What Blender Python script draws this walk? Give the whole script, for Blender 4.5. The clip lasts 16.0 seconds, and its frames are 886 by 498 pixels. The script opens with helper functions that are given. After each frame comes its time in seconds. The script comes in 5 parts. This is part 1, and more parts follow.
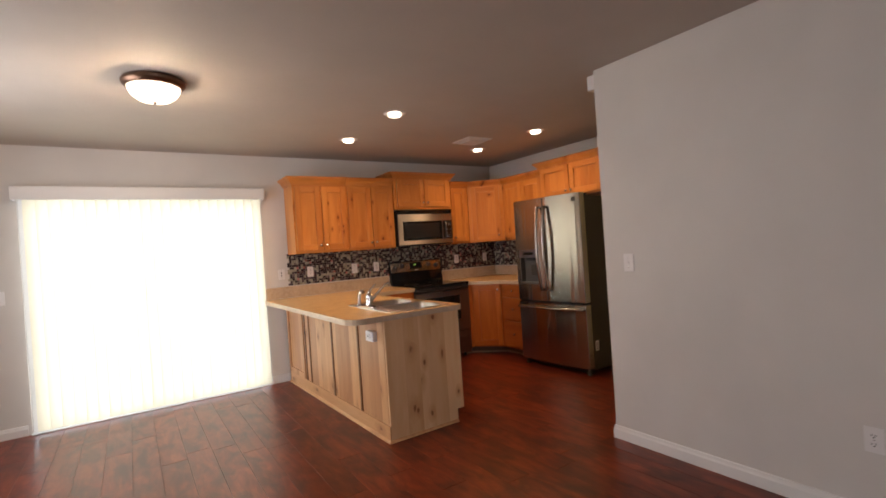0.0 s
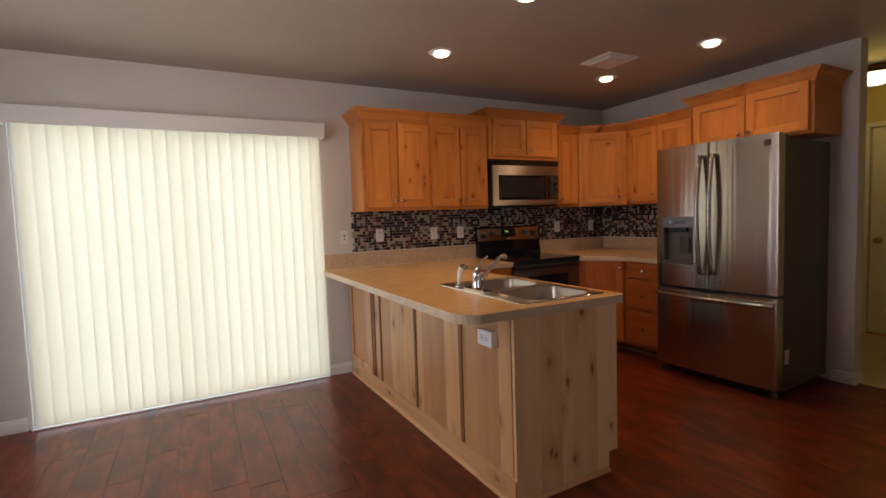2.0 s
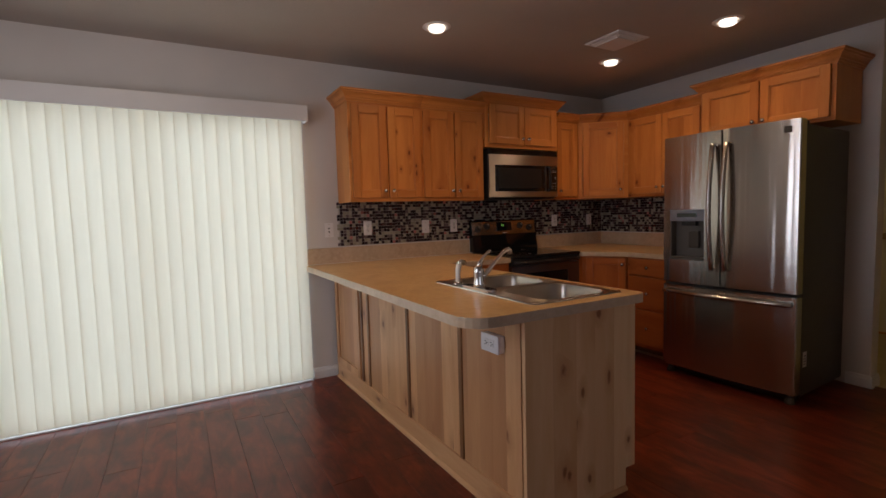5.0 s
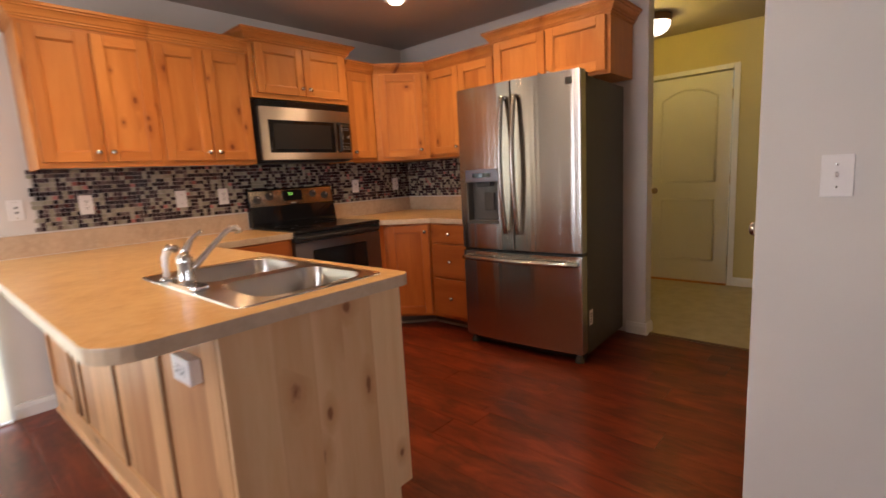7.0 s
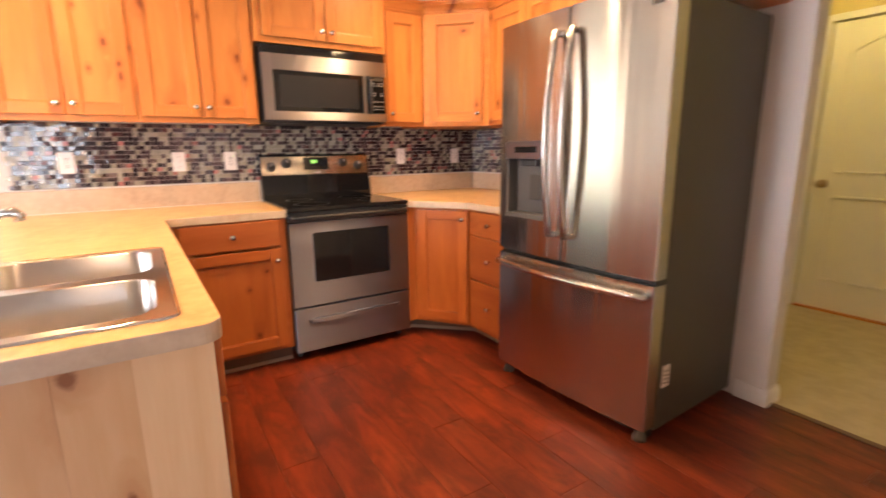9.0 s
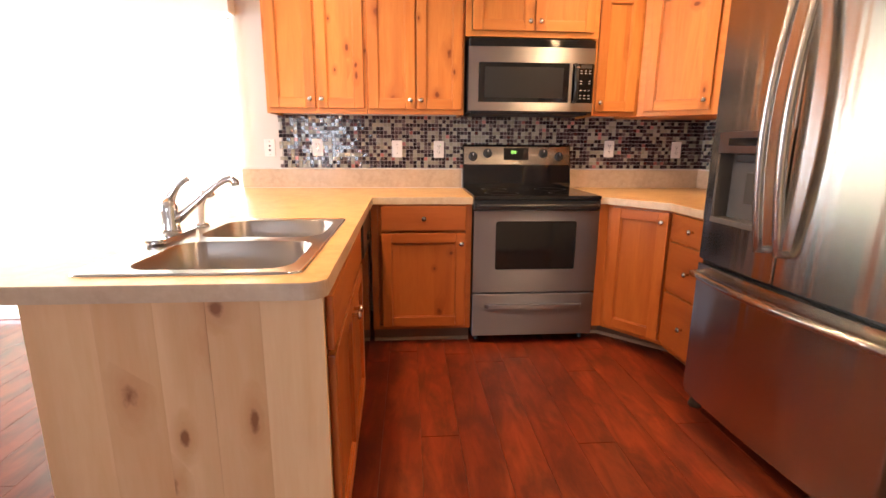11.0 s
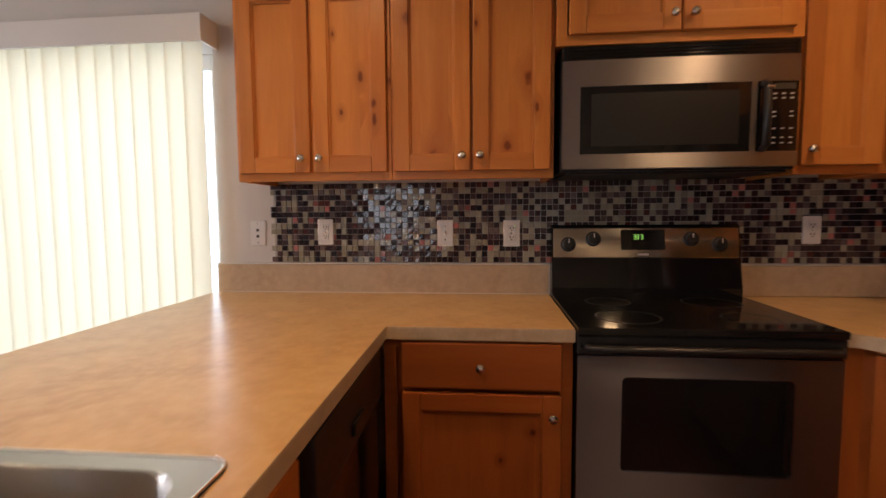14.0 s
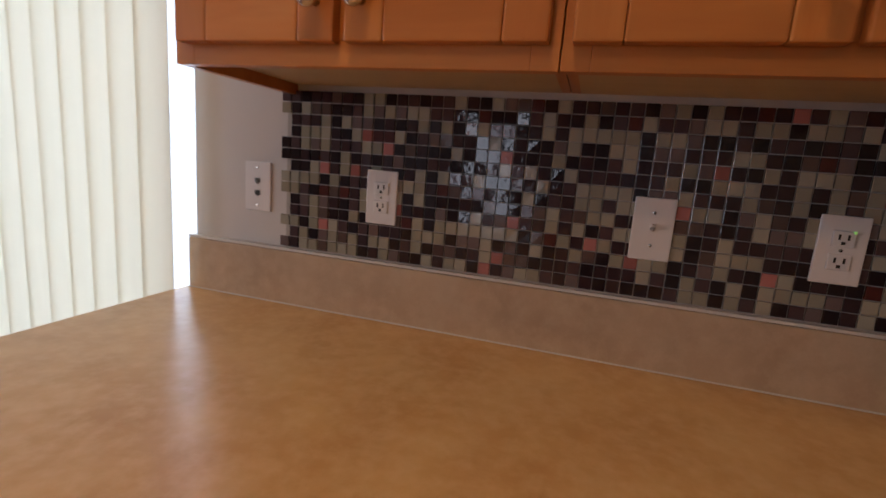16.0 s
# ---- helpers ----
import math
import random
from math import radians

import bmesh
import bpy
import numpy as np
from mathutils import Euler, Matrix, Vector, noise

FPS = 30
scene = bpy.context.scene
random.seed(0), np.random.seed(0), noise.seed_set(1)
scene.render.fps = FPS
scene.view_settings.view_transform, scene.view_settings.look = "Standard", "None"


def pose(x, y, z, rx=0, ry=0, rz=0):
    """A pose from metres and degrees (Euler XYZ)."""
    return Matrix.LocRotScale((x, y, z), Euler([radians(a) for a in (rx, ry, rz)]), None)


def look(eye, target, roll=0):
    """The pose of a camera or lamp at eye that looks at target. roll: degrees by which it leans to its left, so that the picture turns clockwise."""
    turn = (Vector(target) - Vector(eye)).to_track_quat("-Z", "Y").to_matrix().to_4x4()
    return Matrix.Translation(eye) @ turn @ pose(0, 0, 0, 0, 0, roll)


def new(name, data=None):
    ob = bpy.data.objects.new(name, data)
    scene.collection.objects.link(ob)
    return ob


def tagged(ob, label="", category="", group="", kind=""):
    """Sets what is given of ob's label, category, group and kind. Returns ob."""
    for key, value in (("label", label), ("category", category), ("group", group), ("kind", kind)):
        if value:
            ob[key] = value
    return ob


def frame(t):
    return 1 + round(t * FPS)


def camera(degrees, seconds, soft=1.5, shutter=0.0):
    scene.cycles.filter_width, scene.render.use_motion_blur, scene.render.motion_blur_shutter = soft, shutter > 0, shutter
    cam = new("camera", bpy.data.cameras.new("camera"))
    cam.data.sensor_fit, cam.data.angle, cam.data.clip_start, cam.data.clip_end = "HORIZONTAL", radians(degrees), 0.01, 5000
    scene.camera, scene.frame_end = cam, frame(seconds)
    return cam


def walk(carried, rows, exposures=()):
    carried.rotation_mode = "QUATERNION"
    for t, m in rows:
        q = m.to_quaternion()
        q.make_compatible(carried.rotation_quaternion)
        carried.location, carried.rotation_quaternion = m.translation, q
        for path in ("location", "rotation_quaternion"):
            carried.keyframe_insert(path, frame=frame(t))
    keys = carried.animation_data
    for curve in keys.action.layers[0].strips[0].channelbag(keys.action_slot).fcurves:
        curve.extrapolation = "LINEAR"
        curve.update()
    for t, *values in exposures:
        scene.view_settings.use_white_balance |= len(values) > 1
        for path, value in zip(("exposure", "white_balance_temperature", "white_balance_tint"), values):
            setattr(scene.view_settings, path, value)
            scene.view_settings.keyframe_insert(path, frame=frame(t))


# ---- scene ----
cam = camera(86.2, 16.0, 1.5, 0.5)
PATH = [
    (0, (-2.707, -5.381, 1.373), (-1.604, -3.712, 1.362), -3.9),
    (0.5, (-2.658, -5.034, 1.357), (-1.568, -3.359, 1.267), -3.4),
    (1, (-2.575, -4.665, 1.362), (-1.739, -2.848, 1.331), -2.1),
    (1.5, (-2.512, -4.317, 1.329), (-1.641, -2.517, 1.3), -1.9),
    (2, (-2.458, -4.022, 1.323), (-1.534, -2.253, 1.192), -1.9),
    (2.5, (-2.388, -3.824, 1.335), (-1.53, -2.018, 1.287), -0.8),
    (3, (-2.378, -3.764, 1.33), (-1.489, -1.979, 1.177), -0.6),
    (5.5, (-2.379, -3.744, 1.267), (-1.339, -2.043, 1.109), -2.2),
    (6, (-2.242, -3.752, 1.245), (-0.988, -2.221, 0.958), -4.1),
    (6.5, (-1.969, -3.696, 1.244), (-0.651, -2.229, 0.909), -0.5),
    (7, (-1.705, -3.555, 1.248), (-0.241, -2.229, 0.939), -3.2),
    (7.5, (-1.438, -3.434, 1.249), (0.053, -2.147, 0.901), -4.5),
    (8, (-1.123, -3.429, 1.256), (0.247, -2.016, 0.901), 0.3),
    (8.5, (-0.868, -3.398, 1.241), (0.465, -1.96, 0.852), -1.1),
    (9, (-0.665, -3.329, 1.235), (0.379, -1.673, 0.824), -0.7),
    (9.5, (-0.564, -3.318, 1.237), (0.054, -1.481, 0.743), -1.0),
    (10, (-0.422, -3.388, 1.224), (-0.127, -1.464, 0.766), 3.3),
    (12.3, (-0.367, -3.225, 1.207), (-0.354, -1.255, 0.867), -1.8),
    (12.5, (-0.374, -3.101, 1.224), (-0.356, -1.122, 0.934), 0.2),
    (13, (-0.375, -2.788, 1.259), (-0.445, -0.799, 1.052), -2.1),
    (13.5, (-0.289, -2.442, 1.264), (-0.517, -0.464, 1.076), 0.2),
    (14, (-0.267, -2.085, 1.268), (-0.457, -0.1, 1.118), -0.4),
    (14.5, (-0.28, -1.709, 1.267), (-0.538, 0.268, 1.104), -1.9),
    (15, (-0.361, -1.365, 1.289), (-1.022, 0.514, 1.11), 2.8),
    (15.5, (-0.5, -1.064, 1.254), (-1.176, 0.804, 1.022), 3.3),
    (16, (-0.569, -0.947, 1.272), (-1.135, 0.938, 0.914), 4.5),
]
EXPOSURES = [(0.0, -0.2, 6500, 14), (0.5, -0.25, 6500, 14), (1.0, -0.4, 6500, 14), (1.5, -0.6, 6450, 14), (2.0, -0.85, 6400, 14), (2.5, -0.9, 6250, 14), (5.5, -1.35, 6050, 16), (6.0, -1.15, 6050, 15), (6.5, -0.5, 6350, 15), (7.0, 0.15, 6300, 14), (7.5, 0.65, 6250, 14),
             (8.0, 0.85, 6250, 14), (9.0, 1.45, 6200, 14), (10.0, 1.57, 6150, 14), (12.5, 0.2, 6250, 14), (13.0, -0.1, 6350, 14), (14.0, -0.65, 6350, 15), (14.5, -0.75, 6250, 16), (15.5, -0.95, 6050, 17), (16.0, -1.12, 5900, 17)]
walk(cam, [(t, look(eye, target, roll)) for t, eye, target, roll in PATH], EXPOSURES)

# ---- world, lamps ----
CEIL = 2.49
world = bpy.data.worlds.new("daylight")
scene.world = world
world.use_nodes = True
sky = world.node_tree.nodes.new("ShaderNodeTexSky")
sky.sky_type, sky.sun_disc = "NISHITA", False
sky.sun_elevation, sky.sun_rotation = radians(50), radians(20)
world.node_tree.links.new(sky.outputs[0], world.node_tree.nodes["Background"].inputs[0])
world.node_tree.nodes["Background"].inputs[1].default_value = 0.1


def lamp(name, kind, power, colour, m, **size):
    data = bpy.data.lights.new(name, kind)
    data.energy, data.color = power, colour
    if kind == "AREA":
        data.spread = radians(size.get("spread", 180))
        data.shape, data.size, data.size_y = size["shape"], size["size"], size.get("size_y", size["size"])
    else:
        data.shadow_soft_size = size["size"]
    ob = new(name, data)
    ob.matrix_world = m
    return ob


WARM = (1.0, 0.62, 0.30)
CAN_LIGHTS = [(-0.843, -1.003), (-0.83, -1.96), (0.786, -0.98), (0.819, -1.904)]
for cx, cy in CAN_LIGHTS:
    lamp("can_lamp", "AREA", 7.4, WARM, look((cx, cy, CEIL - 0.036), (cx, cy, 0)), shape="DISK", size=0.11, spread=152)
lamp("dome_lamp", "POINT", 27, (1.0, 0.74, 0.46), pose(-2.525, -2.07, CEIL - 0.09), size=0.05)
lamp("utility_lamp", "POINT", 8.5, (1.0, 0.70, 0.12), pose(2.78, -2.10, CEIL - 0.115), size=0.05)
lamp("patio_daylight", "AREA", 26, (0.80, 0.91, 1.0), look((-2.492, 0.022, 1.024), (-2.492, -3, 1.024)), shape="RECTANGLE", size=1.970, size_y=2.036)
lamp("south_daylight", "AREA", 40, (0.92, 0.95, 1.0), look((-2.48, -8.97, 1.20), (-2.48, 0, 1.20)), shape="RECTANGLE", size=0.88, size_y=1.68)
# unseen fill lamp on the west side, added to brighten the middle wall
lamp("west_daylight", "AREA", 40, (0.92, 0.95, 1.0), look((-3.95, -1.95, 1.45), (0, -1.95, 1.45)), shape="RECTANGLE", size=0.88, size_y=1.2)


# ---- materials ----
def shader(name, colour=(0.5, 0.5, 0.5), rough=0.5, metal=0.0):
    m = bpy.data.materials.new(name)
    m.use_nodes = True
    p = m.node_tree.nodes["Principled BSDF"]
    p.inputs["Base Color"].default_value = (*colour, 1)
    p.inputs["Roughness"].default_value = rough
    p.inputs["Metallic"].default_value = metal
    return m, m.node_tree, p


def node(nt, kind, **values):
    n = nt.nodes.new("ShaderNode" + kind)
    for key, value in values.items():
        if key in n.inputs:
            n.inputs[key].default_value = value
    return n


def math_node(nt, op, a, b=None, c=None):
    n = nt.nodes.new("ShaderNodeMath")
    n.operation = op
    for i, v in enumerate((a, b, c)):
        if v is None:
            continue
        if isinstance(v, (int, float)):
            n.inputs[i].default_value = v
        else:
            nt.links.new(v, n.inputs[i])
    return n.outputs[0]


def mix_colour(nt, fac, a, b, blend="MIX"):
    n = nt.nodes.new("ShaderNodeMix")
    n.data_type, n.blend_type = "RGBA", blend
    for sock, v in ((n.inputs[0], fac), (n.inputs[6], a), (n.inputs[7], b)):
        if isinstance(v, (int, float)):
            sock.default_value = v
        elif isinstance(v, tuple):
            sock.default_value = (*v, 1)
        else:
            nt.links.new(v, sock)
    return n.outputs[2]


def ramp(nt, fac, stops, constant=False):
    n = nt.nodes.new("ShaderNodeValToRGB")
    if constant:
        n.color_ramp.interpolation = "CONSTANT"
    el = n.color_ramp.elements
    while len(el) < len(stops):
        el.new(0.5)
    for e, (at, c) in zip(el, stops):
        e.position = at
        e.color = (*c, 1) if isinstance(c, tuple) else (c, c, c, 1)
    nt.links.new(fac, n.inputs[0])
    return n.outputs[0]


def coords(nt, scale=(1, 1, 1), jitter=0.0):
    """Object coordinates, stretched; jitter moves each object to another stretch of the pattern."""
    tc = nt.nodes.new("ShaderNodeTexCoord")
    mp = nt.nodes.new("ShaderNodeMapping")
    mp.inputs["Scale"].default_value = scale
    nt.links.new(tc.outputs["Object"], mp.inputs["Vector"])
    if jitter:
        info = nt.nodes.new("ShaderNodeObjectInfo")
        shift = math_node(nt, "MULTIPLY", info.outputs["Random"], jitter)
        comb = nt.nodes.new("ShaderNodeCombineXYZ")
        for i in range(3):
            nt.links.new(shift, comb.inputs[i])
        nt.links.new(comb.outputs[0], mp.inputs["Location"])
    return mp.outputs[0]


def noise_tex(nt, vec, scale, detail=4.0, rough=0.55, distort=0.0):
    n = node(nt, "TexNoise", Scale=scale, Detail=detail, Roughness=rough, Distortion=distort)
    nt.links.new(vec, n.inputs["Vector"])
    return n.outputs[0]


def bump(nt, p, height, strength=0.2, distance=0.002):
    n = node(nt, "Bump", Strength=strength, Distance=distance)
    nt.links.new(height, n.inputs["Height"])
    nt.links.new(n.outputs[0], p.inputs["Normal"])


def paint(name, colour, rough=0.6, grain=60.0, relief=0.15, vary=0.06, metal=0.0):
    m, nt, p = shader(name, colour, rough, metal)
    v = coords(nt, jitter=5.0)
    broad = noise_tex(nt, v, 1.7, 3)
    fine = noise_tex(nt, v, grain, 3)
    dark = tuple(c * (1 - vary * 2) for c in colour)
    light = tuple(min(1, c * (1 + vary)) for c in colour)
    nt.links.new(ramp(nt, broad, [(0.3, dark), (0.7, light)]), p.inputs["Base Color"])
    r = math_node(nt, "MULTIPLY_ADD", fine, 0.12, rough - 0.06)
    nt.links.new(r, p.inputs["Roughness"])
    bump(nt, p, fine, relief, 0.002)
    return m


def wood(name, pale, mid, dark, axis, knots=1.0, strip=0.0, strip_axis=0, rough=0.34, vary=0.35, spots=()):
    """Knotty timber, grain along axis (0, 1 or 2); strip: width of the glued boards across strip_axis.
    spots: single knots as (x, z, half width, half height) in the board's own coordinates."""
    m, nt, p = shader(name, mid, rough)
    p.inputs["Specular IOR Level"].default_value = 0.34
    stretch = [1.0, 1.0, 1.0]
    stretch[axis] = 0.11
    v = coords(nt, tuple(stretch), jitter=17.0)
    raw = coords(nt, jitter=0.0)
    sep = nt.nodes.new("ShaderNodeSeparateXYZ")
    nt.links.new(raw, sep.inputs[0])
    info = nt.nodes.new("ShaderNodeObjectInfo")
    tone = info.outputs["Random"]
    if strip:
        cell = math_node(nt, "FLOOR", math_node(nt, "DIVIDE", math_node(nt, "MULTIPLY_ADD", tone, 0.7, sep.outputs[strip_axis]), strip))
        wn = nt.nodes.new("ShaderNodeTexWhiteNoise")
        wn.noise_dimensions = "2D"
        comb = nt.nodes.new("ShaderNodeCombineXYZ")
        nt.links.new(cell, comb.inputs[0])
        nt.links.new(tone, comb.inputs[1])
        nt.links.new(comb.outputs[0], wn.inputs["Vector"])
        board = wn.outputs["Value"]
        add = nt.nodes.new("ShaderNodeVectorMath")
        add.operation = "ADD"
        off = nt.nodes.new("ShaderNodeCombineXYZ")
        for i in range(3):
            nt.links.new(math_node(nt, "MULTIPLY", board, 9.0), off.inputs[i])
        nt.links.new(v, add.inputs[0])
        nt.links.new(off.outputs[0], add.inputs[1])
        v = add.outputs[0]
    else:
        board = tone
    # knots: some cells of a Voronoi pattern hold one
    vs = nt.nodes.new("ShaderNodeSeparateXYZ")
    nt.links.new(v, vs.inputs[0])
    others = [i for i in range(3) if i != axis]
    kv = nt.nodes.new("ShaderNodeCombineXYZ")
    nt.links.new(math_node(nt, "MULTIPLY", math_node(nt, "ADD", vs.outputs[others[0]], vs.outputs[others[1]]), 7.0), kv.inputs[0])
    nt.links.new(math_node(nt, "MULTIPLY", vs.outputs[axis], 34.0), kv.inputs[1])
    vor = node(nt, "TexVoronoi", Scale=1.0, Randomness=1.0)
    vor.voronoi_dimensions = "2D"
    nt.links.new(kv.outputs[0], vor.inputs["Vector"])
    csep = nt.nodes.new("ShaderNodeSeparateColor")
    nt.links.new(vor.outputs["Color"], csep.inputs[0])
    has = math_node(nt, "GREATER_THAN", csep.outputs[0], 1.0 - 0.30 * knots)
    wob = noise_tex(nt, kv.outputs[0], 5.0, 3)
    dist = math_node(nt, "ADD", vor.outputs["Distance"], math_node(nt, "MULTIPLY_ADD", wob, 0.26, -0.13))
    core = math_node(nt, "MULTIPLY", has, ramp(nt, dist, [(0.03, 1.0), (0.12, 0.0)]))
    halo = math_node(nt, "MULTIPLY", has, ramp(nt, dist, [(0.08, 0.8), (0.45, 0.0)]))
    wobble = math_node(nt, "MULTIPLY_ADD", noise_tex(nt, raw, 55.0, 3), 0.9, -0.45)
    for px, pz, rx, rz in spots:
        du = math_node(nt, "DIVIDE", math_node(nt, "SUBTRACT", sep.outputs[0], px), rx)
        dv = math_node(nt, "DIVIDE", math_node(nt, "SUBTRACT", sep.outputs[2], pz), rz)
        away = math_node(nt, "SQRT", math_node(nt, "ADD", math_node(nt, "MULTIPLY", du, du), math_node(nt, "MULTIPLY", dv, dv)))
        away = math_node(nt, "ADD", away, wobble)
        core = math_node(nt, "MAXIMUM", core, ramp(nt, away, [(0.50, 1.0), (1.05, 0.0)]))
        halo = math_node(nt, "MAXIMUM", halo, ramp(nt, math_node(nt, "MULTIPLY", away, 0.3), [(0.2, 0.85), (0.95, 0.0)]))
    warp = nt.nodes.new("ShaderNodeVectorMath")
    warp.operation = "ADD"
    wv = nt.nodes.new("ShaderNodeCombineXYZ")
    for i in range(3):
        nt.links.new(math_node(nt, "MULTIPLY", halo, 0.05), wv.inputs[i])
    nt.links.new(v, warp.inputs[0])
    nt.links.new(wv.outputs[0], warp.inputs[1])
    grain = noise_tex(nt, warp.outputs[0], 9.0, 6, 0.6, 0.4)
    fine = noise_tex(nt, warp.outputs[0], 90.0, 3)
    base = ramp(nt, grain, [(0.25, mid), (0.5, pale), (0.75, mid)])
    cloud = noise_tex(nt, v, 4.5, 2, 0.5, 0.6)
    base = mix_colour(nt, ramp(nt, cloud, [(0.50, 0.0), (0.72, 0.42)]), base, dark, "MIX")
    base = mix_colour(nt, math_node(nt, "MULTIPLY", board, vary), base, dark, "MIX")
    base = mix_colour(nt, math_node(nt, "MULTIPLY", fine, 0.25), base, mid, "MULTIPLY")
    base = mix_colour(nt, math_node(nt, "MULTIPLY", halo, 0.65), base, dark, "MIX")
    knot = (dark[0] * 0.46, dark[1] * 0.36, dark[2] * 0.34)
    base = mix_colour(nt, math_node(nt, "MULTIPLY", core, 0.82), base, knot, "MIX")
    nt.links.new(base, p.inputs["Base Color"])
    nt.links.new(math_node(nt, "MULTIPLY_ADD", grain, 0.16, rough - 0.08), p.inputs["Roughness"])
    bump(nt, p, math_node(nt, "SUBTRACT", fine, math_node(nt, "MULTIPLY", core, 0.6)), 0.12, 0.001)
    return m


ALDER = ((0.70, 0.298, 0.074), (0.59, 0.213, 0.046), (0.28, 0.070, 0.015))
wood_up = wood("alder_upright", *ALDER, axis=2, knots=0.35)
wood_panel = wood("alder_panel", *ALDER, axis=2, knots=0.30, strip=0.105, strip_axis=0)
wood_flat = wood("alder_level", *ALDER, axis=0, knots=0.4)
wood_flat_y = wood("alder_level_side", *ALDER, axis=1, knots=0.4)
# wall units' alder darkened and reddened, painting in the shade on the base units
SHADED_ALDER = ((0.55, 0.172, 0.036), (0.44, 0.116, 0.022), (0.20, 0.041, 0.011))
base_up = wood("shaded_alder_upright", *SHADED_ALDER, axis=2, knots=0.35)
base_panel = wood("shaded_alder_panel", *SHADED_ALDER, axis=2, knots=0.30, strip=0.105, strip_axis=0)
base_flat = wood("shaded_alder_level", *SHADED_ALDER, axis=0, knots=0.4)
base_flat_y = wood("shaded_alder_level_side", *SHADED_ALDER, axis=1, knots=0.4)
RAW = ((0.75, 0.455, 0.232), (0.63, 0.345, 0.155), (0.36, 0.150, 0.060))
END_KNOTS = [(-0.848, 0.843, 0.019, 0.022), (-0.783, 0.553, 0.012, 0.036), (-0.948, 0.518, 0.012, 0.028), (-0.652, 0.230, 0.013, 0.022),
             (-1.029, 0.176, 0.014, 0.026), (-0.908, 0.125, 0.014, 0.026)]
# end boards: raw alder lightened, brighter light on that side put into its colour
RAW_END_LIT = ((0.88, 0.645, 0.385), (0.80, 0.53, 0.275), (0.48, 0.210, 0.078))
raw_end_lit = wood("raw_alder_end_lit", *RAW_END_LIT, axis=2, knots=0.25, rough=0.4, vary=0.42, spots=[(x + 0.93, z, a, b) for x, z, a, b in END_KNOTS])
stained_batten = wood("stained_batten", (0.30, 0.145, 0.058), (0.24, 0.105, 0.040), (0.14, 0.055, 0.020), axis=2, knots=0.3, rough=0.4)
raw_side = wood("raw_alder_side", *RAW, axis=2, knots=0.6, strip=0.095, strip_axis=1, rough=0.38, vary=0.6)
raw_rail = wood("raw_alder_rail", *RAW, axis=1, knots=1.2, rough=0.38, vary=0.3)
birch = wood("birch_ply", (0.66, 0.52, 0.33), (0.60, 0.46, 0.28), (0.5, 0.36, 0.2), axis=0, knots=0.0, rough=0.5)

wall_paint = paint("greige_wall_paint", (0.665, 0.625, 0.592), 0.62, 90.0, 0.22, 0.03)
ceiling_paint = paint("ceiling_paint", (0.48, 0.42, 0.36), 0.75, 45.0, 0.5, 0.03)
# utility walls: paint yellowed to carry the lamp's light in its colour
utility_lit_paint = paint("utility_lamp_yellow_paint", (0.58, 0.485, 0.22), 0.62, 90.0, 0.2, 0.03)
white_trim = paint("white_trim_paint", (0.80, 0.78, 0.76), 0.38, 40.0, 0.05, 0.03)
door_paint = paint("white_door_paint", (0.80, 0.77, 0.70), 0.42, 40.0, 0.06, 0.03)
white_plastic = paint("white_plastic", (0.80, 0.77, 0.76), 0.30, 30.0, 0.02, 0.02)
black_gloss = paint("black_gloss", (0.009, 0.009, 0.010), 0.07, 30.0, 0.01, 0.1)
black_plastic = paint("black_plastic", (0.018, 0.018, 0.019), 0.35, 60.0, 0.05, 0.1)
slot_dark = paint("slot_dark", (0.02, 0.018, 0.016), 0.6)
fridge_side = paint("fridge_side_grey", (0.058, 0.051, 0.041), 0.42, 300.0, 0.25, 0.05)
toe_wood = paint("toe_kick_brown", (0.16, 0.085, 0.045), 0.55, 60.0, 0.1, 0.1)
bronze = paint("oiled_bronze", (0.20, 0.115, 0.075), 0.32, 50.0, 0.05, 0.1, metal=0.9)
nickel = paint("satin_nickel", (0.68, 0.65, 0.61), 0.24, 60.0, 0.02, 0.04, metal=1.0)
brass = paint("aged_brass", (0.45, 0.33, 0.20), 0.35, 60.0, 0.03, 0.05, metal=1.0)
chrome = paint("chrome", (0.82, 0.82, 0.83), 0.07, 30.0, 0.0, 0.02, metal=1.0)
caulk = paint("white_caulk", (0.72, 0.68, 0.64), 0.5, 80.0, 0.2, 0.04)
shoe_paint = paint("tan_shoe_moulding", (0.40, 0.28, 0.18), 0.5, 80.0, 0.1, 0.08)
grout = paint("pale_grout", (0.46, 0.42, 0.38), 0.8, 160.0, 0.4, 0.06)
sub_floor = paint("sub_floor", (0.02, 0.008, 0.005), 0.8)
dispenser_grey = paint("dispenser_grey", (0.105, 0.098, 0.090), 0.35, 80.0, 0.05, 0.05)
label_ink = paint("label_ink", (0.25, 0.24, 0.23), 0.5)
silver_mark = paint("silver_mark", (0.55, 0.55, 0.55), 0.4)


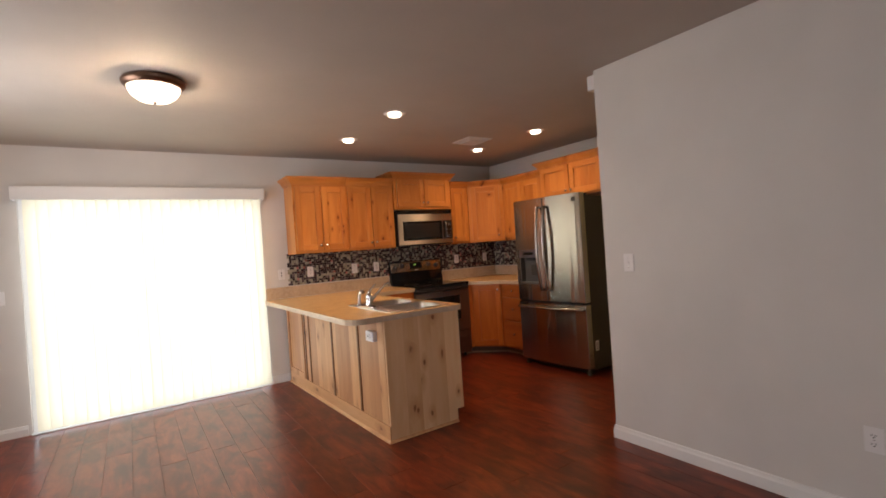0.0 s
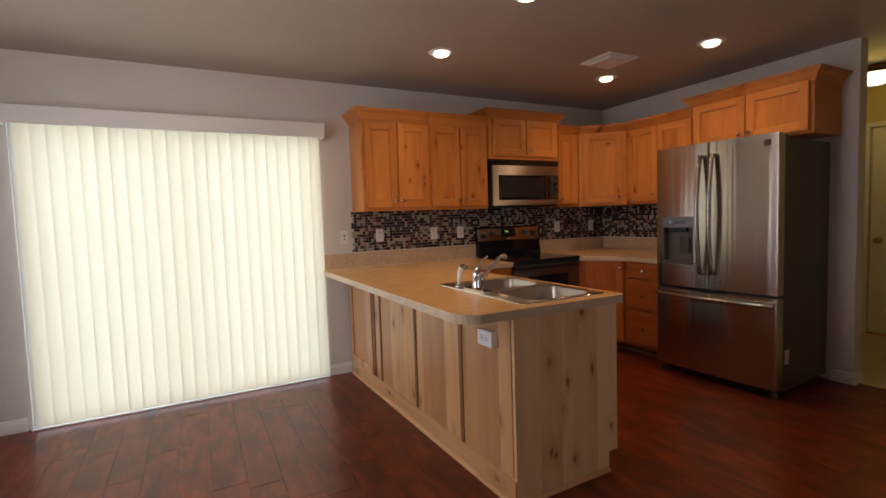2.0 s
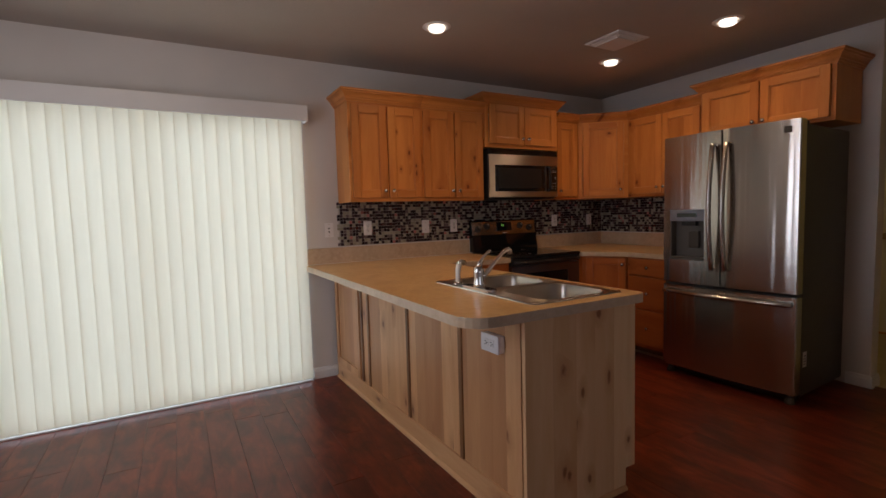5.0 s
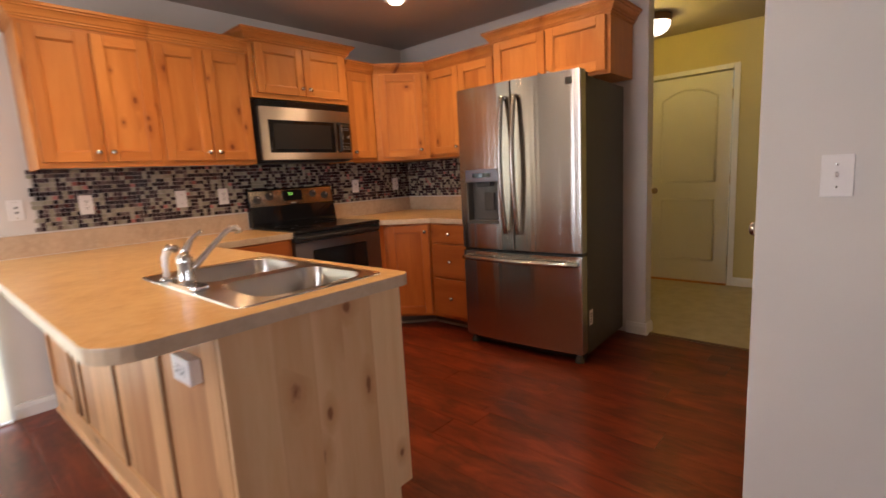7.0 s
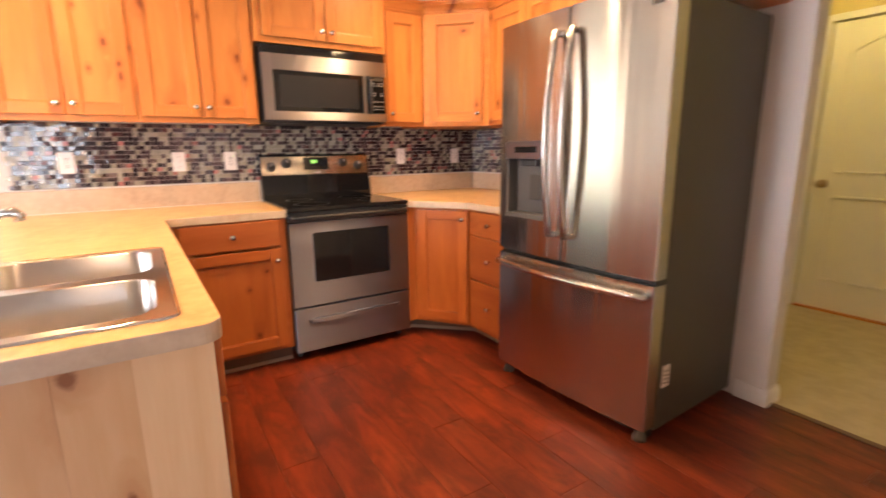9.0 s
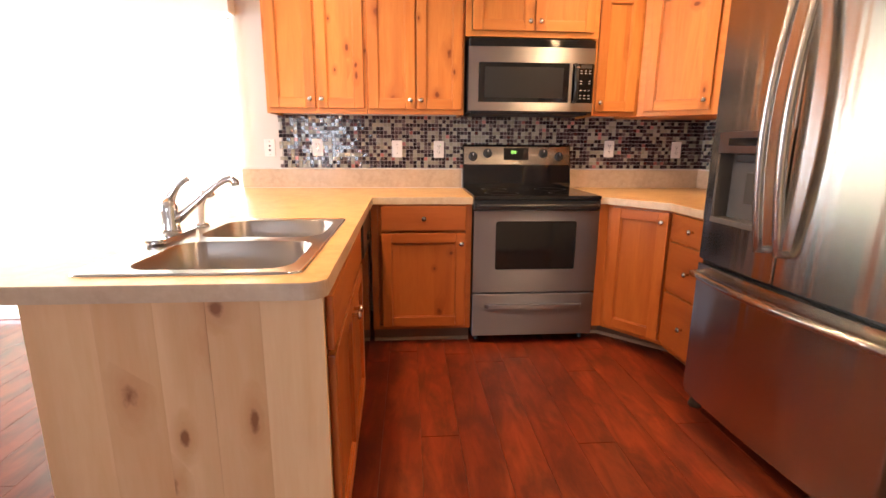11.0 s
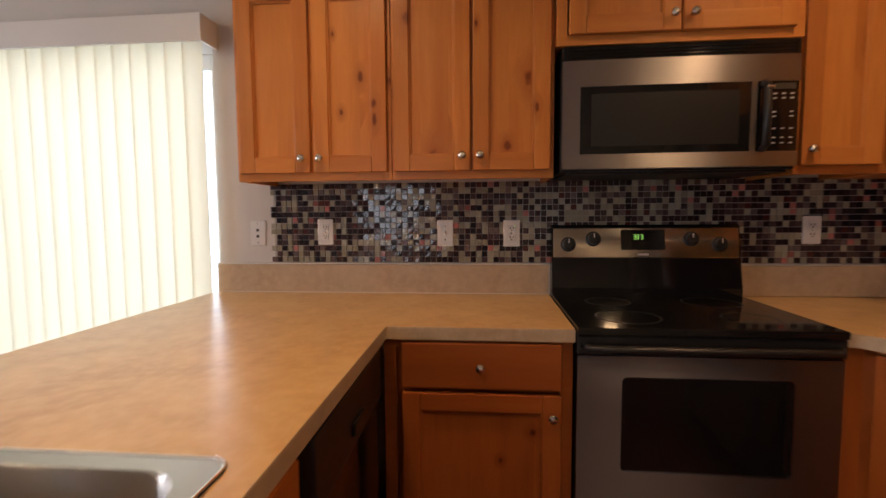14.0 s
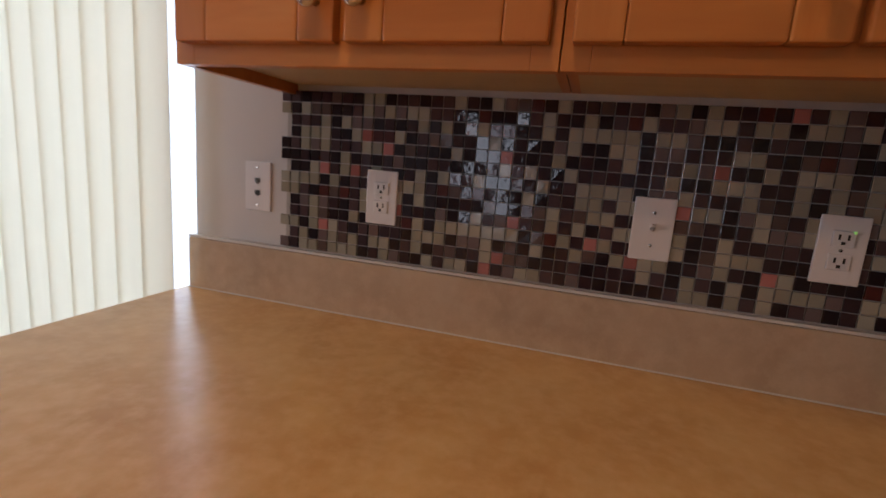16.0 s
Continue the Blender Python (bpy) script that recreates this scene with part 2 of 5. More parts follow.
def brushed(name, colour, rough, stretch=0.25, wave=0.0):
    """Brushed metal: its gloss is drawn out across the brush lines."""
    m, nt, p = shader(name, colour, rough, 1.0)
    p.inputs["Anisotropic"].default_value = 0.92
    p.inputs["Anisotropic Rotation"].default_value = stretch
    tang = nt.nodes.new("ShaderNodeTangent")
    tang.direction_type, tang.axis = "RADIAL", "Z"
    nt.links.new(tang.outputs[0], p.inputs["Tangent"])
    smear = noise_tex(nt, coords(nt, (1, 1, 1), 4.0), 3.0, 2)
    nt.links.new(math_node(nt, "MULTIPLY_ADD", smear, 0.012, rough - 0.006), p.inputs["Roughness"])
    if wave:
        # sheet steel is never quite flat: slow upright swells across its width
        bump(nt, p, noise_tex(nt, coords(nt, (0.3, 1.0, 0.03), 3.0), 8.0, 2), wave, 0.02)
    return m


steel = brushed("brushed_stainless", (0.51, 0.483, 0.450), 0.21, wave=0.28)
# darkened and blued in its colour to paint in what the range reflects
steel_range = brushed("sky_tinted_range_steel", (0.285, 0.295, 0.365), 0.38)
steel_microwave = brushed("brushed_stainless_microwave", (0.52, 0.50, 0.50), 0.46)
steel_sink = brushed("satin_sink_steel", (0.50, 0.465, 0.43), 0.28)


def laminate(name, a, b, c):
    """Cloudy stone-look laminate: two soft scales of mottling between three near tones."""
    m, nt, p = shader(name, a, 0.28)
    v = coords(nt)
    broad = noise_tex(nt, v, 8.0, 3, 0.55)
    small = noise_tex(nt, v, 34.0, 3, 0.6)
    base = mix_colour(nt, ramp(nt, broad, [(0.32, 0.0), (0.68, 1.0)]), c, b)
    base = mix_colour(nt, ramp(nt, small, [(0.40, 0.0), (0.72, 0.55)]), base, a)
    nt.links.new(base, p.inputs["Base Color"])
    return m


counter_top = laminate("tan_laminate", (0.75, 0.53, 0.275), (0.68, 0.43, 0.185), (0.55, 0.305, 0.11))
# edge and upstand: tan laminate greyed in its colour for daylight on upright faces
counter_edge = laminate("daylit_laminate_edge", (0.66, 0.525, 0.375), (0.59, 0.445, 0.305), (0.48, 0.345, 0.23))


def plank_floor():
    m, nt, p = shader("cherry_laminate_plank", (0.1, 0.02, 0.01), 0.22)
    p.inputs["Specular IOR Level"].default_value = 0.28
    info = nt.nodes.new("ShaderNodeObjectInfo")
    v = coords(nt, (1, 0.25, 1), jitter=31.0)
    grain = noise_tex(nt, v, 14.0, 6, 0.6, 0.8)
    blot = noise_tex(nt, coords(nt, (1, 0.55, 1), jitter=13.0), 8.0, 5, 0.6, 0.5)
    base = ramp(nt, grain, [(0.25, (0.085, 0.014, 0.007)), (0.5, (0.178, 0.028, 0.010)), (0.8, (0.31, 0.066, 0.020))])
    base = mix_colour(nt, ramp(nt, blot, [(0.44, 0.0), (0.66, 0.68)]), base, (0.040, 0.010, 0.007))
    base = mix_colour(nt, math_node(nt, "MULTIPLY", info.outputs["Random"], 0.32), base, (0.060, 0.014, 0.009))
    nt.links.new(base, p.inputs["Base Color"])
    nt.links.new(math_node(nt, "MULTIPLY_ADD", blot, 0.08, 0.27), p.inputs["Roughness"])
    bump(nt, p, grain, 0.10, 0.001)
    return m


plank_mat = plank_floor()


def vinyl():
    m, nt, p = shader("beige_vinyl", (0.5, 0.45, 0.3), 0.4)
    v = coords(nt)
    n1 = noise_tex(nt, v, 9.0, 5)
    # beige pushed towards yellow, the utility lamp's tint put into the vinyl
    nt.links.new(ramp(nt, n1, [(0.35, (0.42, 0.345, 0.205)), (0.65, (0.51, 0.43, 0.28))]), p.inputs["Base Color"])
    bump(nt, p, n1, 0.08)
    return m


vinyl_mat = vinyl()

TILE_TONES = [(0.0, (0.021, 0.012, 0.014)), (0.22, (0.042, 0.023, 0.026)), (0.42, (0.078, 0.047, 0.050)), (0.545, (0.16, 0.118, 0.112)),
              (0.615, (0.31, 0.285, 0.215)), (0.77, (0.38, 0.355, 0.280)), (0.90, (0.105, 0.070, 0.060)), (0.945, (0.085, 0.022, 0.018)),
              (0.965, (0.33, 0.12, 0.10)), (0.978, (0.48, 0.19, 0.17))]


def tile_glass(name, island):
    m, nt, p = shader(name, (0.1, 0.1, 0.1), 0.10)
    p.inputs["Specular IOR Level"].default_value = 0.40
    if island:
        rnd = nt.nodes.new("ShaderNodeNewGeometry").outputs["Random Per Island"]
    else:
        rnd = nt.nodes.new("ShaderNodeObjectInfo").outputs["Random"]
    base = ramp(nt, rnd, TILE_TONES, constant=True)
    streak = noise_tex(nt, coords(nt, (1, 1, 6), jitter=11.0), 40.0, 3)
    base = mix_colour(nt, math_node(nt, "MULTIPLY", streak, 0.35), base, (0.5, 0.45, 0.42), "OVERLAY")
    nt.links.new(base, p.inputs["Base Color"])
    ripple = noise_tex(nt, coords(nt, (1, 1, 1), jitter=19.0), 75.0, 2)
    pale = math_node(nt, "GREATER_THAN", rnd, 0.61)
    nt.links.new(math_node(nt, "MULTIPLY_ADD", pale, 0.08, 0.045), p.inputs["Roughness"])
    bump(nt, p, ripple, 0.15, 0.0022)
    return m


tile_piece_mat = tile_glass("mosaic_glass_piece", False)
tile_joined_mat = tile_glass("mosaic_glass", True)


def glow(name, colour, strength):
    m, nt, p = shader(name, colour, 0.3)
    p.inputs["Emission Color"].default_value = (*colour, 1)
    p.inputs["Emission Strength"].default_value = strength
    return m


bulb_glass = glow("lit_frosted_lens", (1.0, 0.86, 0.66), 6.0)
dome_glass = glow("lit_alabaster_glass", (1.0, 0.88, 0.70), 4.0)
green_led = glow("green_led", (0.35, 0.9, 0.15), 1.2)


def clear_glass():
    m, nt, p = shader("window_glass", (1, 1, 1), 0.0)
    p.inputs["Transmission Weight"].default_value = 1.0
    p.inputs["IOR"].default_value = 1.45
    return m


glass = clear_glass()


def vane_material():
    m, nt, p = shader("cream_vinyl_vane", (0.86, 0.83, 0.70), 0.5)
    v = coords(nt, (1, 1, 0.1), jitter=7.0)
    n = noise_tex(nt, v, 25.0, 3)
    nt.links.new(ramp(nt, n, [(0.3, (0.82, 0.79, 0.66)), (0.7, (0.88, 0.85, 0.73))]), p.inputs["Base Color"])
    tr = node(nt, "BsdfTranslucent")
    tr.inputs["Color"].default_value = (0.95, 0.865, 0.645, 1)
    mx = nt.nodes.new("ShaderNodeMixShader")
    mx.inputs[0].default_value = 0.38
    nt.links.new(p.outputs[0], mx.inputs[1])
    nt.links.new(tr.outputs[0], mx.inputs[2])
    nt.links.new(mx.outputs[0], nt.nodes["Material Output"].inputs[0])
    bump(nt, p, n, 0.05, 0.001)
    return m


vane_mat = vane_material()


# ---- builders ----
HOME = {}


def thing(name, at, label, category, group="", kind="", turn=None):
    """An Empty at a thing's base; its parts are written in the plan's coordinates. turn: a pose laid over the plan."""
    ob = new(name)
    HOME[ob] = Vector(at)
    ob.empty_display_size = 0.1
    ob.matrix_world = (turn or Matrix.Identity(4)) @ Matrix.Translation(at)
    return tagged(ob, label, category, group, kind)


def mesh_of(name, bm, material, smooth=False):
    bmesh.ops.recalc_face_normals(bm, faces=bm.faces)
    me = bpy.data.meshes.new(name)
    bm.to_mesh(me)
    bm.free()
    me.materials.append(material)
    if smooth:
        for poly in me.polygons:
            poly.use_smooth = True
    return me


def part(name, bm, material, parent, label="", smooth=False, m=None):
    """One mesh under a thing or a part. Under a thing with a HOME the mesh is written in plan coordinates, unless m places it."""
    home = HOME.get(parent)
    if home is not None and m is None:
        bm.transform(Matrix.Translation(-home))
    ob = new(name, mesh_of(name, bm, material, smooth))
    ob.parent = parent
    if m is not None:
        ob.matrix_basis = (Matrix.Translation(-home) if home is not None else Matrix.Identity(4)) @ m
    if label:
        ob["label"] = label
    return ob


def single(name, bm, material, label, category="", group="", kind="", smooth=False):
    return tagged(new(name, mesh_of(name, bm, material, smooth)), label, category, group, kind)


def block(lo, hi, bev=0.0, bm=None, seg=2):
    bm = bm or bmesh.new()
    lo, hi = Vector(lo), Vector(hi)
    mid, size = (lo + hi) / 2, hi - lo
    made = bmesh.ops.create_cube(bm, size=1.0, matrix=Matrix.Translation(mid) @ Matrix.Diagonal((*size, 1)))
    if bev:
        edges = {e for v in made["verts"] for e in v.link_edges}
        bmesh.ops.bevel(bm, geom=list(edges), offset=bev, segments=seg, profile=0.6, affect="EDGES")
    return bm


def blocks(items, bev=0.0):
    bm = bmesh.new()
    for lo, hi in items:
        block(lo, hi, bev, bm)
    return bm


def lathe(profile, n=24, m=None, bm=None):
    """A turned shape round z from (radius, height) pairs."""
    bm = bm or bmesh.new()
    m = m or Matrix.Identity(4)
    rings = []
    for r, z in profile:
        if r < 1e-5:
            rings.append([bm.verts.new(m @ Vector((0, 0, z)))])
        else:
            rings.append([bm.verts.new(m @ Vector((r * math.cos(2 * math.pi * i / n), r * math.sin(2 * math.pi * i / n), z))) for i in range(n)])
    for a, b in zip(rings, rings[1:]):
        for i in range(n):
            j = (i + 1) % n
            if len(a) == 1 and len(b) > 1:
                bm.faces.new((a[0], b[i], b[j]))
            elif len(b) == 1 and len(a) > 1:
                bm.faces.new((a[i], a[j], b[0]))
            elif len(a) > 1:
                bm.faces.new((a[i], a[j], b[j], b[i]))
    return bm


def tube(points, radius, n=12, bm=None, flat=1.0):
    """A round bar along points; radius may be a list."""
    bm = bm or bmesh.new()
    pts = [Vector(q) for q in points]
    radii = radius if isinstance(radius, (list, tuple)) else [radius] * len(pts)
    side = None
    rings = []
    for i, q in enumerate(pts):
        way = (pts[min(i + 1, len(pts) - 1)] - pts[max(i - 1, 0)]).normalized()
        if side is None:
            side = way.orthogonal().normalized()
        side = (side - way * side.dot(way)).normalized()
        up = way.cross(side)
        rings.append([bm.verts.new(q + radii[i] * (side * math.cos(2 * math.pi * k / n) + up * flat * math.sin(2 * math.pi * k / n))) for k in range(n)])
    for a, b in zip(rings, rings[1:]):
        for k in range(n):
            bm.faces.new((a[k], a[(k + 1) % n], b[(k + 1) % n], b[k]))
    bm.faces.new(rings[0][::-1])
    bm.faces.new(rings[-1])
    return bm


def prism(poly, z0, z1, bm=None, bev=0.0):
    bm = bm or bmesh.new()
    low = [bm.verts.new((x, y, z0)) for x, y in poly]
    top = [bm.verts.new((x, y, z1)) for x, y in poly]
    n = len(poly)
    faces = [bm.faces.new(low[::-1]), bm.faces.new(top)]
    for i in range(n):
        faces.append(bm.faces.new((low[i], low[(i + 1) % n], top[(i + 1) % n], top[i])))
    if bev:
        rim = [e for f in faces[:2] for e in f.edges]
        bmesh.ops.bevel(bm, geom=rim, offset=bev, segments=2, profile=0.6, affect="EDGES")
    return bm


def mitred(path, out):
    """The plan path shifted sideways by out, to the right of its way."""
    pts = [Vector(q) for q in path]
    res = []
    for i, q in enumerate(pts):
        a = (q - pts[i - 1]).normalized() if i else None
        b = (pts[i + 1] - q).normalized() if i < len(pts) - 1 else None
        na = Vector((a.y, -a.x)) if a else None
        nb = Vector((b.y, -b.x)) if b else None
        if na is None or nb is None:
            res.append(q + (na or nb) * out)
        else:
            mid = (na + nb).normalized()
            res.append(q + mid * (out / mid.dot(na)))
    return res


def moulding(path, profile):
    """A profile of (out, height) pairs carried along a plan path."""
    bm = bmesh.new()
    rings = []
    cols = [mitred(path, o) for o, _ in profile]
    for i in range(len(path)):
        rings.append([bm.verts.new((*cols[k][i], profile[k][1])) for k in range(len(profile))])
    n = len(profile)
    for a, b in zip(rings, rings[1:]):
        for k in range(n):
            bm.faces.new((a[k], a[(k + 1) % n], b[(k + 1) % n], b[k]))
    bm.faces.new(rings[0][::-1])
    bm.faces.new(rings[-1])
    return bm


def knob_on(door, x, z, front):
    bm = lathe([(0, 0), (0.007, 0), (0.006, 0.012), (0.008, 0.016), (0.0145, 0.020), (0.0155, 0.025), (0.012, 0.030), (0, 0.032)],
               18, Matrix.Translation((x, front, z)) @ Matrix.Rotation(radians(90), 4, "X"))
    part("knob", bm, nickel, door, "satin nickel knob", smooth=True)


def cab_door(parent, m, w, h, knob=None, name="door", spots=(), base=False):
    """A framed door, its lower corner at the pose m, its face towards local -y: the panel carries stiles, rails and knob."""
    s, t, b = min(0.058, w * 0.24), 0.021, 0.007
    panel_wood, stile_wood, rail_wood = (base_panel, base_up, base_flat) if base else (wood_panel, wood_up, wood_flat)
    if spots:
        tones = SHADED_ALDER if base else ALDER
        panel_wood = wood("alder_panel_knots", *tones, axis=2, knots=0.25, strip=0.105, strip_axis=0, spots=spots)
        stile_wood = wood("alder_stile_knots", *tones, axis=2, knots=0.15, spots=spots)
    door = part(name, block((s - 0.006, -t + 0.014, s - 0.006), (w - s + 0.006, -0.001, h - s + 0.006)), panel_wood, parent, m=m)
    for x0, bx in ((0.0, s - 0.001), (w - s, w - s - b + 0.001)):
        bm = block((x0, -t, 0), (x0 + s, 0, h), 0.0035)
        block((bx, -t + 0.007, s), (bx + b, -0.004, h - s), 0.003, bm)
        part("stile", bm, stile_wood, door)
    for z0, bz in ((0.0, s - 0.001), (h - s, h - s - b + 0.001)):
        bm = block((s + 0.0004, -t, z0), (w - s - 0.0004, 0, z0 + s), 0.0035)
        block((s + 0.0004, -t + 0.007, bz), (w - s - 0.0004, -0.004, bz + b), 0.003, bm)
        part("rail", bm, rail_wood, door)
    if knob:
        knob_on(door, knob[0], knob[1], -t)
    return door


def drawer_front(parent, m, w, h, knob=True):
    bm = block((0, -0.020, 0), (w, 0, h), 0.005)
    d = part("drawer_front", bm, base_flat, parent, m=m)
    if knob:
        knob_on(d, w / 2, h / 2, -0.020)
    return d


def facing(x, y, z, yaw=0):
    return pose(x, y, z, 0, 0, yaw)


# ---- structure ----
WEST, EAST, SOUTH = -3.98, 1.75, -9.0
MIDX, MIDY = -0.025, -3.305
SL0, SL1, SLH = -3.49, -1.504, 2.05
UE, UN = 3.60, -1.10


def structure(name, bm, material, label, category="wall"):
    return single(name, bm, material, label, category, kind="structure")


structure("wall_north", blocks([((WEST - 0.12, 0, -0.1), (SL0, 0.14, CEIL)), ((SL0, 0, SLH), (SL1, 0.14, CEIL)), ((SL1, 0, -0.1), (EAST + 0.12, 0.14, CEIL))]),
          wall_paint, "greige painted wall with a sliding door opening")
# the gap in the west wall is added for that fill lamp
structure("wall_west", blocks([((WEST - 0.12, -1.5, -0.1), (WEST, 0, CEIL)), ((WEST - 0.12, SOUTH - 0.12, -0.1), (WEST, -2.4, CEIL)),
                               ((WEST - 0.12, -2.4, -0.1), (WEST, -1.5, 0.85)), ((WEST - 0.12, -2.4, 2.05), (WEST, -1.5, CEIL))]), wall_paint, "plain greige painted wall with an opening added for an unseen fill lamp")
structure("wall_south", blocks([((WEST, SOUTH - 0.12, -0.1), (-2.93, SOUTH, CEIL)), ((-2.03, SOUTH - 0.12, -0.1), (MIDX, SOUTH, CEIL)),
                                ((-2.93, SOUTH - 0.12, -0.1), (-2.03, SOUTH, 0.35)), ((-2.93, SOUTH - 0.12, 2.05), (-2.03, SOUTH, CEIL))]),
          wall_paint, "plain greige wall behind with a window opening")
structure("wall_east", block((EAST, -2.39, -0.1), (EAST + 0.11, 0, CEIL), 0.006), wall_paint, "greige wall stub ending beside the refrigerator")
structure("wall_middle", blocks([((MIDX, SOUTH - 0.12, -0.1), (MIDX + 0.12, MIDY, CEIL)), ((MIDX + 0.12, MIDY - 0.12, -0.1), (0.48, MIDY, CEIL)),
                                 ((1.24, MIDY - 0.12, -0.1), (UE + 0.12, MIDY, CEIL)), ((0.48, MIDY - 0.12, 2.05), (1.24, MIDY, CEIL))], 0.006),
          wall_paint, "greige painted wall with a rounded drywall corner")
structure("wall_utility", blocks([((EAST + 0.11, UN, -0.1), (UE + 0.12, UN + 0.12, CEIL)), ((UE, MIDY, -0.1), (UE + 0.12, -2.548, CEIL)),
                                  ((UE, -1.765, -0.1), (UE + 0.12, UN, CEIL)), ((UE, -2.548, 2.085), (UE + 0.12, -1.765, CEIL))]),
          utility_lit_paint, "utility room wall, its lamp's yellow put into the paint")
# unseen walls, added only to stop sky light entering past the ajar door
structure("wall_closet", blocks([((MIDX + 0.12, -4.30, -0.1), (2.0, -4.20, CEIL)), ((1.90, -4.20, -0.1), (2.0, MIDY - 0.12, CEIL)), ((MIDX + 0.12, -4.20, -0.1), (1.90, MIDY - 0.12, -0.005))]),
          wall_paint, "unseen walls added behind the ajar door to block sky light")
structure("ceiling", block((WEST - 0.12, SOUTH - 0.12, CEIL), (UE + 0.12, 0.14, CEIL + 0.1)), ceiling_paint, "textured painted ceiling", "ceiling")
structure("utility_floor", block((1.80, MIDY, -0.08), (UE + 0.12, UN, 0.002)), vinyl_mat, "pale beige sheet vinyl floor", "floor")
structure("threshold_trim", block((1.785, MIDY, 0.0), (1.815, -2.39, 0.007), 0.003), toe_wood, "thin brown threshold strip between floors", "threshold")

BASE_PROFILE = [(0.0, 0.0), (0.013, 0.0), (0.013, 0.060), (0.009, 0.070), (0.007, 0.084), (0.0, 0.088)]
for nm, path in (("baseboard", [(WEST, SOUTH), (WEST, 0), (-3.515, 0)]), ("baseboard", [(-1.490, 0), (-1.30, 0)]),
                 ("baseboard", [(EAST, -2.25), (EAST, -2.39), (EAST + 0.11, -2.39), (EAST + 0.11, UN)]),
                 ("baseboard", [(0.42, MIDY), (MIDX, MIDY), (MIDX, SOUTH)]),
                 ("baseboard", [(UE, -2.601), (UE, MIDY), (1.30, MIDY)])):
    structure(nm, moulding(path, BASE_PROFILE), white_trim, "white painted baseboard along the wall", "baseboard")

# utility room door with arched upper panel
door = thing("door_1", (UE, -2.18, 0), "closed white two-panel door with arched top panel", "door", kind="structure")
D0, D1, DH = -2.540, -1.775, 2.072
part("slab", block((UE + 0.012, D0 + 0.004, 0.012), (UE + 0.05, D1 - 0.004, DH), 0.002), door_paint, door)


def arch_panel(y0, y1, z0, z1, rise):
    """A raised rim round a door panel, its top bowed by rise."""
    top = [(y0 + (y1 - y0) * i / 12, z1 + rise * (1 - (2 * i / 12 - 1) ** 2)) for i in range(13)]
    loop = [(y0, z0)] + top + [(y1, z0)]
    pts = [(UE + 0.012, y, z) for y, z in loop + [loop[0]]]
    return tube(pts, 0.011, 8)


part("panel_rim", arch_panel(D0 + 0.13, D1 - 0.13, 1.04, 1.86, 0.09), door_paint, door, smooth=True)
part("panel_rim", arch_panel(D0 + 0.13, D1 - 0.13, 0.24, 0.86, 0.0), door_paint, door, smooth=True)
knob_profile = [(0, 0), (0.031, 0), (0.031, 0.006), (0.012, 0.010), (0.011, 0.030), (0.022, 0.036), (0.028, 0.048), (0.026, 0.060), (0.014, 0.067), (0, 0.068)]
part("door_handle", lathe(knob_profile, 20, Matrix.Translation((UE + 0.012, -1.845, 0.955)) @ Matrix.Rotation(radians(-90), 4, "Y")), brass, door, "aged brass round knob", smooth=True)
part("strike_plate", block((UE + 0.004, D1 - 0.003, 0.93), (UE + 0.02, D1 + 0.004, 0.99)), brass, door)
for hz in (0.25, 1.05, 1.85):
    part("hinge", tube([(UE + 0.006, D0 - 0.004, hz - 0.045), (UE + 0.006, D0 - 0.004, hz + 0.045)], 0.007, 8), brass, door, "brass hinge", smooth=True)
for lo, hi in (((UE - 0.014, D0 - 0.060, 0), (UE, D0 - 0.010, DH + 0.058)), ((UE - 0.014, D1 + 0.010, 0), (UE, D1 + 0.060, DH + 0.058)),
               ((UE - 0.014, D0 - 0.010, DH + 0.012), (UE, D1 + 0.010, DH + 0.058))):
    part("casing", block(lo, hi, 0.004), white_trim, door)
part("sill", block((UE - 0.03, D0, 0.0), (UE + 0.05, D1, 0.014), 0.003), wood_flat_y, door, "worn wooden sill strip")
# door in the wall behind the corner, turned ajar to fit the view; only its knob sticks out
pantry = thing("door_2", (0.86, MIDY, 0), "white door in short wall, set barely ajar to fit the view", "door", kind="structure")
ajar = Matrix.Translation((1.235, MIDY, 0)) @ Matrix.Rotation(radians(-3.6), 4, "Z")
leaf = part("slab", block((-0.748, -0.038, 0.01), (0.0, -0.002, 2.04), 0.002), door_paint, pantry, m=ajar)
part("door_handle", lathe(knob_profile, 20, Matrix.Translation((-0.670, -0.002, 0.960)) @ Matrix.Rotation(radians(-90), 4, "X")), nickel, leaf, "satin nickel round knob", smooth=True)

# sliding glass door
slider = thing("window_1", (-2.52, 0.07, 0), "white framed sliding glass patio door behind blinds", "sliding door", kind="structure")
fr = [((SL0, 0.03, 0.0), (SL0 + 0.045, 0.12, SLH)), ((SL1 - 0.020, 0.03, 0.0), (SL1, 0.12, SLH)), ((SL0 + 0.045, 0.03, SLH - 0.045), (SL1 - 0.020, 0.12, SLH)), ((SL0 + 0.045, 0.03, 0.0), (SL1 - 0.020, 0.12, 0.03))]
part("window_frame", blocks(fr, 0.003), white_trim, slider)
